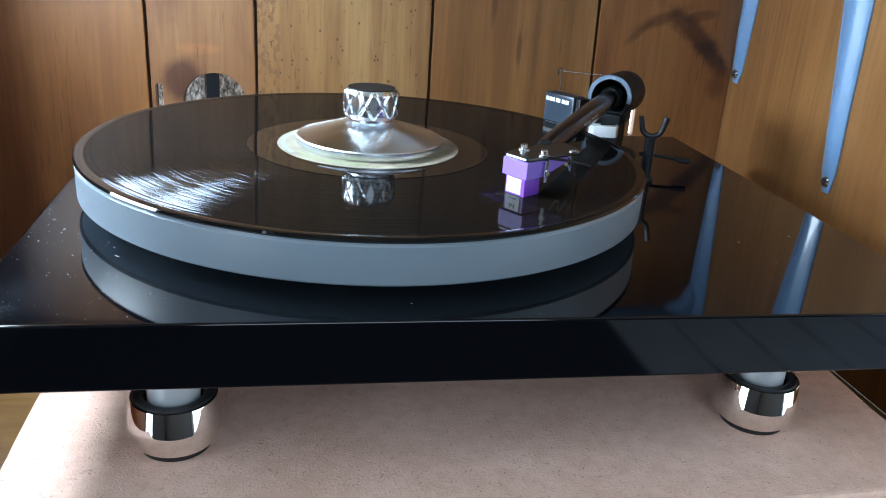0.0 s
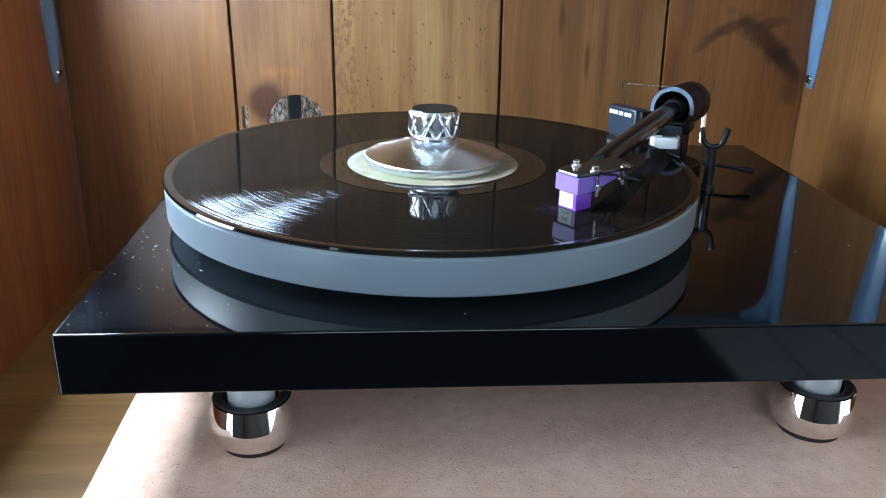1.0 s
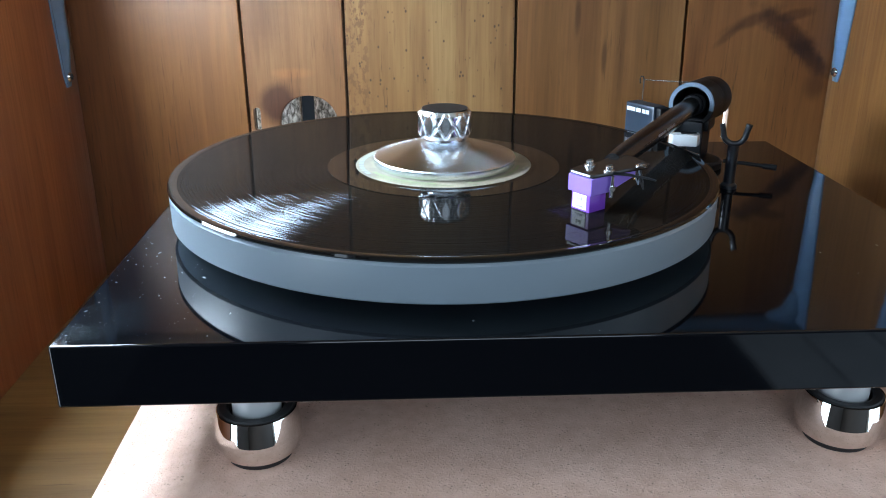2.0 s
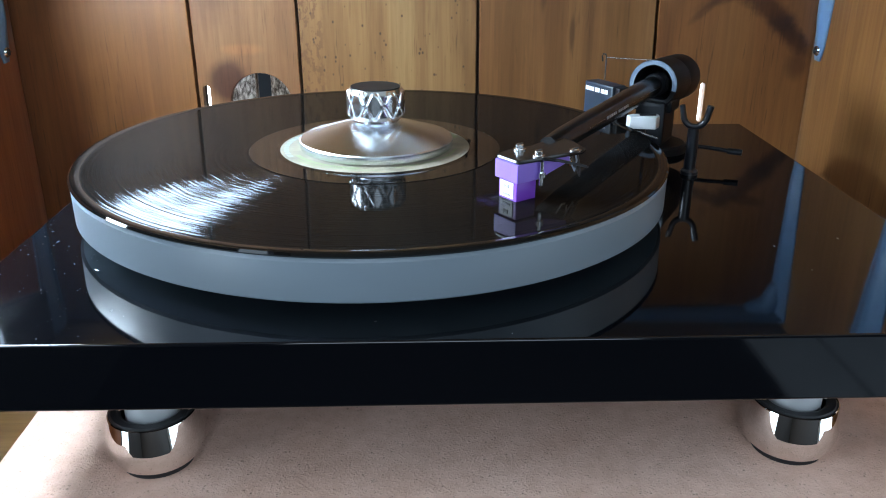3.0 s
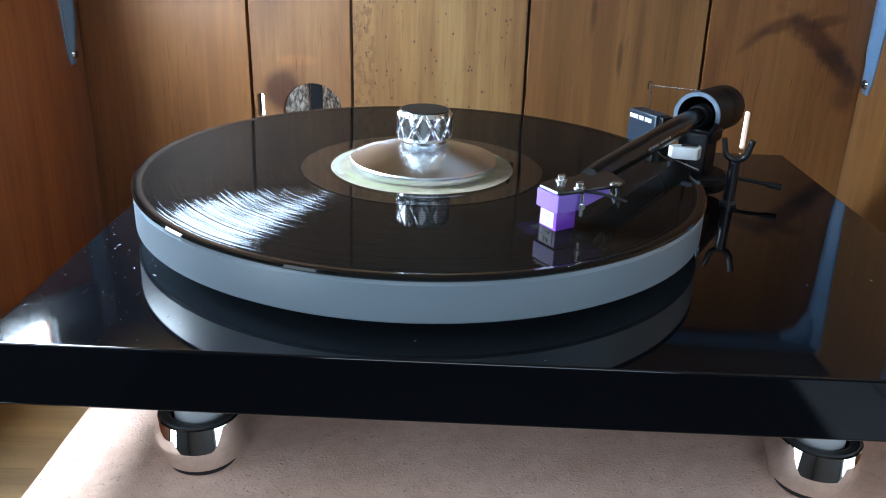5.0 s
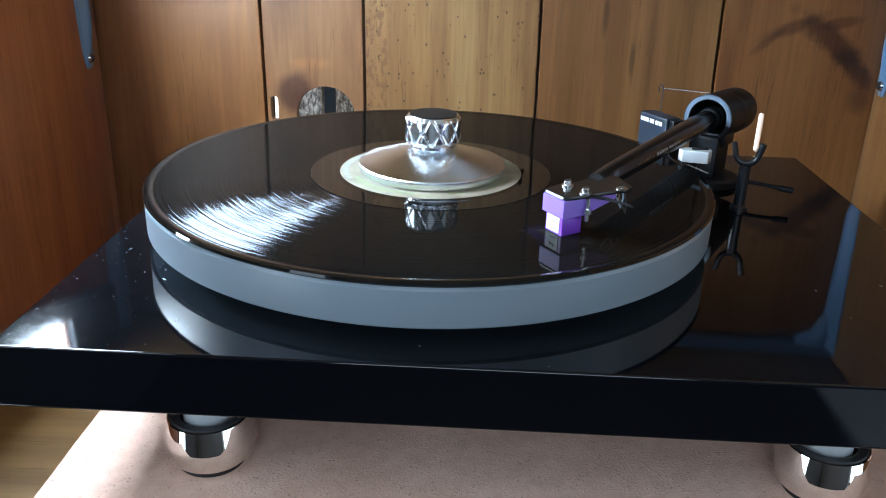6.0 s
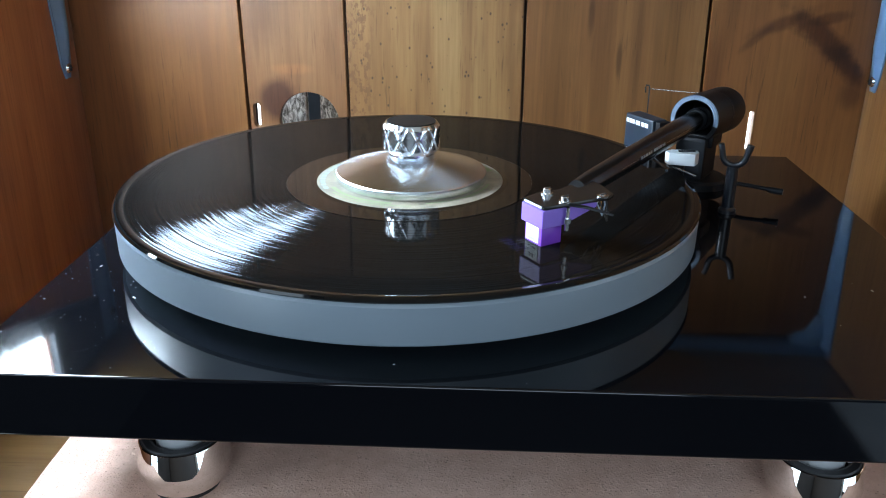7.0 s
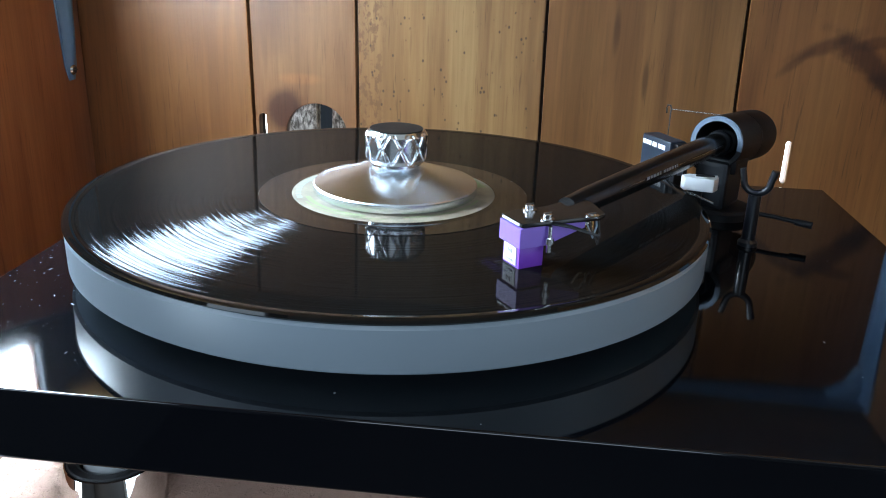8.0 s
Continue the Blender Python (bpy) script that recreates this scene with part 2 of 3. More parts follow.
def rough_bark():
    m = mat("weathered_bark", (0.3, 0.3, 0.28), 0.9)
    n = Net(m)
    v = n.coords((1, 1, 0.45))
    k = n.noise(v, 330, 5, 0.7, 0.6)
    n.colour(n.ramp(k, (0.40, (0.03, 0.03, 0.026)), (0.50, (0.17, 0.175, 0.165)), (0.62, (0.42, 0.43, 0.41))))
    n.bump(k, 0.8, 0.003)
    return m


M = {}
# board_a is darker in a tall soft band at its left end
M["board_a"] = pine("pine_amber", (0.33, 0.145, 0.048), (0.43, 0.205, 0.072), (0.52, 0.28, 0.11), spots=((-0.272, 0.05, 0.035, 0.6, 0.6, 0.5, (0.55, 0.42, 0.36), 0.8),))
M["board_b"] = pine("pine_pinkish", (0.33, 0.16, 0.075), (0.42, 0.22, 0.105), (0.50, 0.29, 0.15), spots=(
    (-0.127, 0.101, 0.015, 0.016, 0.35, 0.5, (0.26, 0.16, 0.17), 0.9), (-0.115, 0.126, 0.015, 0.004, 0.5, 0.8, (1.35, 1.25, 1.1), 0.7), (-0.135, 0.17, 0.012, 0.02, 0.7, 1.2, (0.6, 0.5, 0.42), 0.7)))
M["board_c"] = pine("pine_wormy", (0.42, 0.23, 0.095), (0.52, 0.31, 0.14), (0.60, 0.39, 0.19), specks=0.9, bark=(-0.064, 0.014))
M["board_d"] = pine("pine_olive", (0.36, 0.175, 0.064), (0.45, 0.235, 0.092), (0.52, 0.29, 0.12), grain=1.3, spots=(
    (0.122, 0.172, 0.0022, 0.014, 0.6, 0.7, (0.42, 0.34, 0.27), 0.8), (0.146, 0.138, 0.0020, 0.012, 0.6, 0.7, (0.40, 0.32, 0.26), 0.8), (0.160, 0.150, 0.0030, 0.050, 0.7, 0.8, (0.62, 0.52, 0.42), 0.7),
    (0.098, 0.150, 0.010, 0.090, 0.7, 0.5, (0.78, 0.74, 0.62), 0.8), (0.186, 0.130, 0.012, 0.12, 0.7, 0.5, (0.80, 0.76, 0.60), 0.8)))
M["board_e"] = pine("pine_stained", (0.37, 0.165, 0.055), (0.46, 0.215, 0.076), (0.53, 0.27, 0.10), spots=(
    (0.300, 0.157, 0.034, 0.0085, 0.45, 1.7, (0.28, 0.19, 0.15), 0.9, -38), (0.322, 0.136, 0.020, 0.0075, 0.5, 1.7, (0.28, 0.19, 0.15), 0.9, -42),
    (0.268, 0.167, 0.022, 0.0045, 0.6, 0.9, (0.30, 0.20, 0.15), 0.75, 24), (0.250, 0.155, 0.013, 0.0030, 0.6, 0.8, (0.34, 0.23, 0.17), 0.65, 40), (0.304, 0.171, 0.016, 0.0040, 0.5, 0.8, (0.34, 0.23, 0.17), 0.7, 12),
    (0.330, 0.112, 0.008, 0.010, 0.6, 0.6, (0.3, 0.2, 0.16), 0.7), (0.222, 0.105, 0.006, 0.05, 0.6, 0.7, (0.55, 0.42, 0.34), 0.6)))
M["side_left"] = pine("pine_side_red", (0.50, 0.190, 0.085), (0.60, 0.235, 0.105), (0.70, 0.290, 0.135), grain=0.7)
M["side_right"] = pine("pine_side_gold", (0.42, 0.205, 0.070), (0.49, 0.255, 0.092), (0.56, 0.305, 0.12), grain=0.9)
M["shelf"] = pine("shelf_varnish", (0.33, 0.22, 0.09), (0.44, 0.30, 0.13), (0.54, 0.38, 0.17), along="x", rough=0.38, grain=0.8)
M["gap"] = dusty("dark_tongue", (0.03, 0.013, 0.007), 0.8)
M["paver"] = stone_paver()
M["lacquer"] = lacquer()
M["groove"] = vinyl(True)
M["wax"] = vinyl(False)
M["alu"] = brushed_aluminium("turned_aluminium", (0.82, 0.86, 0.90), 0.24)
M["knurl"] = mat("polished_aluminium", (0.86, 0.88, 0.90), 0.20, 1.0)
M["chrome"] = mat("chrome", (0.88, 0.86, 0.84), 0.03, 1.0)
M["rubber"] = dusty("black_rubber", (0.010, 0.010, 0.012), 0.5)
M["acrylic"] = frosted()
M["acrylic_low"] = milky_underside()
M["satin_black"] = dusty("satin_black_paint", (0.005, 0.006, 0.008), 0.45, IOR=1.3)
M["edge_grey"] = dusty("worn_grey_edge", (0.10, 0.14, 0.19), 0.4)
M["blue_box"] = dusty("slate_blue_plastic", (0.012, 0.022, 0.038), 0.35)
M["rest_plastic"] = dusty("blue_black_plastic", (0.006, 0.008, 0.012), 0.3)
M["carbon"] = mat("carbon_fibre_lacquer", (0.008, 0.0075, 0.0075), 0.24, IOR=1.33, Coat_Weight=0.12, Coat_Roughness=0.05)
M["purple"] = dusty("purple_plastic", (0.17, 0.042, 0.44), 0.35, 0.9)
M["lilac"] = dusty("lilac_plastic", (0.20, 0.11, 0.50), 0.4, 0.92)
M["white"] = dusty("white_print", (0.78, 0.78, 0.75), 0.5, 0.93)
M["cream"] = dusty("cream_paper", (0.27, 0.235, 0.17), 0.6, 0.55, 75)
M["badge_grey"] = dusty("badge_grey_print", (0.42, 0.41, 0.40), 0.5)
M["green_print"] = dusty("green_print", (0.21, 0.25, 0.12), 0.6)
M["blue_print"] = dusty("blue_print", (0.25, 0.33, 0.42), 0.6)
M["silver"] = dusty("silver_plastic", (0.66, 0.68, 0.70), 0.32, 0.92, metal=0.35)
M["steel"] = mat("bright_steel", (0.75, 0.75, 0.76), 0.18, 1.0)
M["brass"] = mat("gold_pin", (0.85, 0.55, 0.25), 0.25, 1.0)
M["bracket"] = dusty("blue_grey_enamel", (0.115, 0.215, 0.355), 0.3, 0.85, 60, Coat_Weight=0.5)
M["grey_wood"] = rough_bark()
M["plaster"] = dusty("room_plaster", (0.42, 0.40, 0.37), 0.8, 0.9, 4)
M["dark_unseen"] = dusty("dark_unseen_wall", (0.035, 0.03, 0.028), 0.7, 0.8, 6)
M["floorboards"] = pine("floor_boards", (0.03, 0.02, 0.012), (0.04, 0.026, 0.015), (0.05, 0.033, 0.02), along="y")
M["pale_boards"] = dusty("pale_reflector_boards", (0.62, 0.64, 0.66), 0.5, 0.8, 9)
# for the added panel that darkens what the lacquer reflects
M["slate_surround"] = dusty("slate_surround_dark", (0.022, 0.030, 0.045), 0.45, 0.8, 30)
M["dust"] = dusty("pale_dust", (0.34, 0.37, 0.40), 0.8)


# ---- building blocks ----
def smooth(bm, degrees=35):
    bm.normal_update()
    for f in bm.faces:
        f.smooth = max(abs(c) for c in f.normal) < 0.9999     # level faces stay truly flat
    for e in bm.edges:
        if len(e.link_faces) == 2 and e.calc_face_angle(0) > radians(degrees):
            e.smooth = False
    return bm


def box(size, at=(0, 0, 0), bevel=0.0, seg=2):
    """A box centred on `at`."""
    bm = bmesh.new()
    bmesh.ops.create_cube(bm, size=1.0)
    for v in bm.verts:
        v.co = Vector((v.co.x * size[0] + at[0], v.co.y * size[1] + at[1], v.co.z * size[2] + at[2]))
    if bevel:
        bmesh.ops.bevel(bm, geom=list(bm.edges), offset=bevel, segments=seg, profile=0.6, affect="EDGES")
        smooth(bm, 40)
    return bm


def span(a, b, bevel=0.0, seg=2):
    """A box from corner a to corner b."""
    return box([q - p for p, q in zip(a, b)], [(p + q) / 2 for p, q in zip(a, b)], bevel, seg)


def lathe(profile, n=64, close=True):
    """A turned body from (radius, z) pairs, bottom to top."""
    bm = bmesh.new()
    rings = []
    for r, z in profile:
        if r < 1e-6:
            rings.append([bm.verts.new((0, 0, z))])
        else:
            rings.append([bm.verts.new((r * math.cos(2 * math.pi * i / n), r * math.sin(2 * math.pi * i / n), z)) for i in range(n)])
    for a, b in zip(rings, rings[1:]):
        for i in range(n):
            j = (i + 1) % n
            if len(a) == 1 and len(b) == 1:
                continue
            if len(a) == 1:
                bm.faces.new((a[0], b[j], b[i]))
            elif len(b) == 1:
                bm.faces.new((a[i], a[j], b[0]))
            else:
                bm.faces.new((a[i], a[j], b[j], b[i]))
    bmesh.ops.recalc_face_normals(bm, faces=bm.faces)
    return smooth(bm, 28)


def sweep(points, radii, n=14, squash=1.0):
    """A round bar along points, with a radius at each one."""
    bm = bmesh.new()
    pts = [Vector(p) for p in points]
    if isinstance(radii, (int, float)):
        radii = [radii] * len(pts)
    rings = []
    for i, p in enumerate(pts):
        d = (pts[min(i + 1, len(pts) - 1)] - pts[max(i - 1, 0)]).normalized()
        side = d.cross(Vector((0, 0, 1)))
        side = side.normalized() if side.length > 1e-4 else Vector((1, 0, 0))
        up = side.cross(d)
        rings.append([bm.verts.new(p + radii[i] * (math.cos(2 * math.pi * k / n) * side + squash * math.sin(2 * math.pi * k / n) * up)) for k in range(n)])
    for a, b in zip(rings, rings[1:]):
        for k in range(n):
            bm.faces.new((a[k], a[(k + 1) % n], b[(k + 1) % n], b[k]))
    bm.faces.new(rings[0])
    bm.faces.new(rings[-1])
    bmesh.ops.recalc_face_normals(bm, faces=bm.faces)
    return smooth(bm, 40)


def prism(outline, z0, z1, bevel=0.0, holes=()):
    """A plate with the given outline and holes, from z0 to z1."""
    bm = bmesh.new()
    edges = []
    for loop in (outline, *holes):
        vs = [bm.verts.new((x, y, z0)) for x, y in loop]
        edges += [bm.edges.new((vs[i], vs[(i + 1) % len(vs)])) for i in range(len(vs))]
    bmesh.ops.triangle_fill(bm, use_beauty=True, use_dissolve=False, edges=edges)
    ext = bmesh.ops.extrude_face_region(bm, geom=list(bm.faces))
    for v in ext["geom"]:
        if isinstance(v, bmesh.types.BMVert):
            v.co.z = z1
    bmesh.ops.recalc_face_normals(bm, faces=bm.faces)
    if bevel:
        rim = [e for e in bm.edges if len(e.link_faces) == 2 and e.calc_face_angle(0) > 0.7]
        bmesh.ops.bevel(bm, geom=rim, offset=bevel, segments=2, profile=0.6, affect="EDGES")
    return smooth(bm, 40)


def moved(bm, m):
    bmesh.ops.transform(bm, matrix=m, verts=bm.verts)
    return bm


def joined(*parts):
    out = bmesh.new()
    for p in parts:
        me = bpy.data.meshes.new("tmp")
        p.to_mesh(me)
        out.from_mesh(me)
        p.free()
        bpy.data.meshes.remove(me)
    return out


def mesh_of(name, bm, material):
    me = bpy.data.meshes.new(name)
    bm.to_mesh(me)
    bm.free()
    me.materials.append(material)
    return me


def part(name, bm, material, parent=None, label="", at=None):
    ob = new(name, mesh_of(name, bm, material))
    if parent is not None:
        ob.parent = parent
    if at is not None:
        ob.matrix_basis = at
    if label:
        tagged(ob, label)
    return ob


def thing(name, m, label, category, group="", kind=""):
    ob = new(name)
    ob.empty_display_size = 0.02
    ob.matrix_basis = m
    return tagged(ob, label, category, group, kind)


def circle(cx, cy, r, n=40):
    return [(cx + r * math.cos(2 * math.pi * i / n), cy + r * math.sin(2 * math.pi * i / n)) for i in range(n)]


def slot(cx, z0, z1, w, n=8):
    r = w / 2
    top = [(cx + r * math.cos(math.pi * i / n), z1 - r + r * math.sin(math.pi * i / n)) for i in range(n + 1)]
    low = [(cx - r * math.cos(math.pi * i / n), z0 + r - r * math.sin(math.pi * i / n)) for i in range(n + 1)]
    return top + low


# ---- the alcove ----
ALCOVE = pose(0, WALL_Y, 0)      # local: x along the back wall, y into it, z up
UPRIGHT = Matrix(((1, 0, 0, 0), (0, 0, -1, 0), (0, 1, 0, 0), (0, 0, 0, 1)))   # plate drawn in x, z; thickness towards the viewer
WALL_TOP = 1.9
GAPS = [-0.2905, -0.1523, -0.0692, 0.0716, 0.2132, 0.3425]
LEANS = [0.0, -0.0115, -0.0095, -0.0090, -0.0165, 0.0]      # how far each joint is out of plumb, per metre of height
back = tagged(part("wall_north", joined(*[moved(span((-0.004, 0.009, SHELF_Z - 0.1), (0.004, 0.0155, WALL_TOP - 0.1)), pose(g, 0, 0.1, 0, math.degrees(lean), 0)) for g, lean in zip( GAPS[1:5], LEANS[1:5])]), M["gap"], at=ALCOVE),
              "varnished vertical pine boards with dark joints behind the turntable", "wall", kind="structure")
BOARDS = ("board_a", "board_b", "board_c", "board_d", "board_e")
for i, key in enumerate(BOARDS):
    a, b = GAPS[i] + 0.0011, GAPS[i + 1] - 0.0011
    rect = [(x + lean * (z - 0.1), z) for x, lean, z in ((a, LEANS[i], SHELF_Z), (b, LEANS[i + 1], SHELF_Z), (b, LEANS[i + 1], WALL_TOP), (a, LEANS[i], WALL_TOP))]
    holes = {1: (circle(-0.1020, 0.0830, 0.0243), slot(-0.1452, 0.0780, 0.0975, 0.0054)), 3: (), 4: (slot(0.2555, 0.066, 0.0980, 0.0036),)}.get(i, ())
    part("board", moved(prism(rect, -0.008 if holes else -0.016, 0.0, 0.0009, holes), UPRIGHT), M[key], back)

# what lies behind the holes in the boards: weathered planks and the bright outdoors
planks = thing("fence", ALCOVE @ pose(-0.107, 0.052, SHELF_Z), "weathered grey planks behind the hole, a black sheet making the gap dark", "fence", kind="structure")
part("plank", span((-0.048, 0.0, 0), (-0.008, 0.012, 0.28), 0.001), M["grey_wood"], planks)
part("plank", span((0.004, 0.002, 0), (0.060, 0.014, 0.28), 0.001), M["grey_wood"], planks)
# black sheet, puts the shade of the gap between the planks into colour
part("plank", span((-0.045, 0.032, 0), (0.035, 0.038, 0.28)), M["satin_black"], planks)
glow = mat("daylight", (1, 1, 1), 1.0)
glow.node_tree.nodes["Principled BSDF"].inputs["Emission Color"].default_value = (0.93, 0.97, 1, 1)
glow.node_tree.nodes["Principled BSDF"].inputs["Emission Strength"].default_value = 7.0
tagged(part("backdrop", span((-2.5, 2.0, -2.0), (2.5, 2.02, 2.5)), glow), "bright overcast daylight outdoors", "backdrop", kind="structure")

# left wall with the window opening that lights the alcove
YZ = Matrix(((0, 0, 1, 0), (1, 0, 0, 0), (0, 1, 0, 0), (0, 0, 0, 1)))     # plate drawn in y, z; thickness along x
opening = [(0.123, 0.2290), (-0.060, 0.192), (-0.060, 0.39), (0.123, 0.39)]
left = tagged(part("wall_west", moved(prism([(-0.22, -0.85), (0.26, -0.85), (0.26, WALL_TOP), (-0.22, WALL_TOP)], LEFT_X - 0.003, LEFT_X, 0.0, (opening,)), YZ), M["side_left"]),
              "reddish varnished pine side wall with a bright opening to daylight", "wall", kind="structure")
# added unseen panel, so the plinth's left part reflects dark blue
surround_hole = [(0.126, 0.2265), (-0.063, 0.188), (-0.063, 0.393), (0.126, 0.393)]
tagged(part("window_frame", moved(prism([(0.205, 0.232), (-0.215, 0.118), (-0.215, 0.50), (0.205, 0.50)], LEFT_X, LEFT_X + 0.005, 0.0, (surround_hole,)), YZ), M["slate_surround"]),
       "added dark slate-blue panel round the side opening, darkening the plinth's reflection", "window frame", kind="structure")
right = tagged(part("wall_east", span((0, -0.40, SHELF_Z), (0.02, 0.03, WALL_TOP)), M["side_right"], at=pose(RIGHT_X, WALL_Y, 0)),
               "golden varnished pine side wall with faint stains", "wall", kind="structure")
shelf = tagged(part("shelf_board", joined(span((LEFT_X - 0.003, -0.215, SHELF_Z - 0.03), (0.342, 0.2600, SHELF_Z), 0.0008)), M["shelf"]),
               "varnished wooden shelf board carrying the stone slab", "shelf", kind="structure")
upper = tagged(part("upper_shelf", span((-0.288, 0.04, 0.2780), (0.340, 0.2395, 0.299), 0.0015), M["shelf"]),
               "wooden upper shelf on steel brackets", "shelf", kind="structure")

# the room around, out of view; dark floor and walls keep the plinth's reflections black
ROOM_X = -0.75
tagged(part("floor", span((ROOM_X - 0.03, -2.4, -0.88), (2.2, 0.30, -0.85)), M["floorboards"]), "unseen floor boards, kept dark so the plinth front reflects black", "floor", kind="structure")
# added unseen boards that give the plinth front its grey, lined reflection
pale_floor = thing("floor_daylit", pose(0.90, -2.39, -0.85), "added pale boards, unseen, for the grey lined reflection in the plinth front", "floor", kind="structure")
part("underlay", span((0.0, 0.0, 0.0), (1.29, 2.6, 0.004)), M["rubber"], pale_floor)
for k in range(7):
    part("floor_board", span((0.2 * k, 0.0, 0.004), (min(0.2 * k + 0.188, 1.29), 2.6, 0.018), 0.001), M["pale_boards"], pale_floor)
tagged(part("ceiling", span((ROOM_X - 0.03, -2.4, WALL_TOP), (2.2, 0.30, WALL_TOP + 0.03)), M["plaster"]), "plain plaster ceiling", "ceiling", kind="structure")
pane = [(-0.80, -0.80), (-0.31, -0.80), (-0.31, 1.62), (-0.80, 1.62)]
tagged(part("wall_room_west", joined(moved(prism([(-2.4, -0.85), (-0.22, -0.85), (-0.22, WALL_TOP), (-2.4, WALL_TOP)], ROOM_X - 0.02, ROOM_X, 0.0, (pane,)), YZ),
       span((ROOM_X, -0.24, -0.85), (LEFT_X - 0.003, -0.22, WALL_TOP))), M["dark_unseen"]), "unseen wall kept dark for black reflections, with a tall glazed door opening", "wall", kind="structure")
# opening cut only to let the south fill lamp through
light = [(-0.55, 0.62), (0.85, 0.62), (0.85, 1.68), (-0.55, 1.68)]
tagged(part("wall_south", moved(prism([(ROOM_X, -0.85), (2.2, -0.85), (2.2, WALL_TOP), (ROOM_X, WALL_TOP)], 2.38, 2.40, 0.0, (light,)), Matrix(((1, 0, 0, 0), (0, 0, -1, 0), (0, 1, 0, 0), (0, 0, 0, 1)))), M["dark_unseen"]), "unseen dark wall across the room with an opening made for the fill lamp", "wall", kind="structure")
tagged(part("wall_far", joined(moved(prism([(-2.4, -0.85), (0.30, -0.85), (0.30, WALL_TOP), (-2.4, WALL_TOP)], 2.2, 2.22, 0.0, ([(-2.15, -0.80), (-0.35, -0.80), (-0.35, 1.50), (-2.15, 1.50)],)), YZ), span((0.385, 0.268, -0.85), (2.2, 0.298, WALL_TOP))), M["plaster"]), "pale plastered room wall with a wide bright window", "wall", kind="structure")


# ---- brackets on the side walls ----
def shelf_bracket(leg=0.150):
    """A pressed steel angle bracket: leg down the wall, arm along +x, ridge on both."""
    root = thing("shelf_bracket", Matrix(), "blue-grey enamelled steel shelf bracket screwed to the pine", "bracket", "shelf brackets")

    def strip(length, w0, w1):
        bm = bmesh.new()
        rows = []
        n = 14
        for i in range(n + 1):
            u = i / n
            w = w0 + (w1 - w0) * u
            if i == 0:
                w *= 0.55
            ridge = 0.0048 * min(1.0, u * 5)
            rows.append([bm.verts.new((x, 0.0012 + y, length * (1 - u) * -1)) for x, y in
                         ((-w, -0.0012), (-w, 0.0), (-w * 0.62, 0.0003), (-w * 0.38, ridge * 0.8), (0, ridge), (w * 0.38, ridge * 0.8), (w * 0.62, 0.0003), (w, 0.0), (w, -0.0012))])
        for a, b in zip(rows, rows[1:]):
            for k in range(8):
                bm.faces.new((a[k], a[k + 1], b[k + 1], b[k]))
            bm.faces.new((a[8], a[0], b[0], b[8]))
        bm.faces.new(rows[0])
        bm.faces.new(rows[-1])
        bmesh.ops.recalc_face_normals(bm, faces=bm.faces)
        return smooth(bm, 50)

    # leg: plane x = 0, facing +x, its top at z = 0; drawn in y, z
    turn = Matrix(((0, 1, 0, 0), (1, 0, 0, 0), (0, 0, 1, 0), (0, 0, 0, 1)))
    part("leg", moved(strip(leg, 0.0070, 0.0205), turn), M["bracket"], root)
    part("arm", moved(strip(0.185, 0.008, 0.0190), pose(0, 0, 0, 0, -90, 0) @ pose(0, 0, 0, 0, 0, 90)), M["bracket"], root)
    part("brace", sweep([(0.003, 0, -0.028), (0.0055, 0, -0.013), (0.012, 0, -0.006), (0.028, 0, -0.003)], [0.006, 0.0095, 0.0095, 0.006], 12), M["bracket"], root)
    for z in (0.008 - leg, -0.022):
        s = part("screw", moved(lathe([(0.0042, 0), (0.0042, 0.0008), (0.0032, 0.0022), (0, 0.0028)], 16), pose(0.0014 if z < -0.1 else 0.0065, 0, z, 0, 90, 0)), M["steel"], root, "bright steel cross-head screw")
        part("slot", moved(joined(box((0.0010, 0.0044, 0.0006), (0.003, 0, 0)), box((0.0010, 0.0006, 0.0044), (0.003, 0, 0))), pose(0.0014 if z < -0.1 else 0.0065, 0, z)), M["rubber"], s)
    return root


bracket = shelf_bracket(0.157)
bracket.matrix_basis = pose(RIGHT_X - 0.0003, 0.2295, 0.2745, 0, 0, 180)
front_bracket = shelf_bracket(0.210)
front_bracket.matrix_basis = pose(RIGHT_X - 0.0003, 0.0930, 0.2745, 5.0, 0, 180)
left_bracket = copy_thing(bracket, pose(LEFT_X + 0.0003, 0.2215, 0.2765))
for child in list(left_bracket.children):
    if child.name.startswith(("arm", "brace")):
        bpy.data.objects.remove(child)

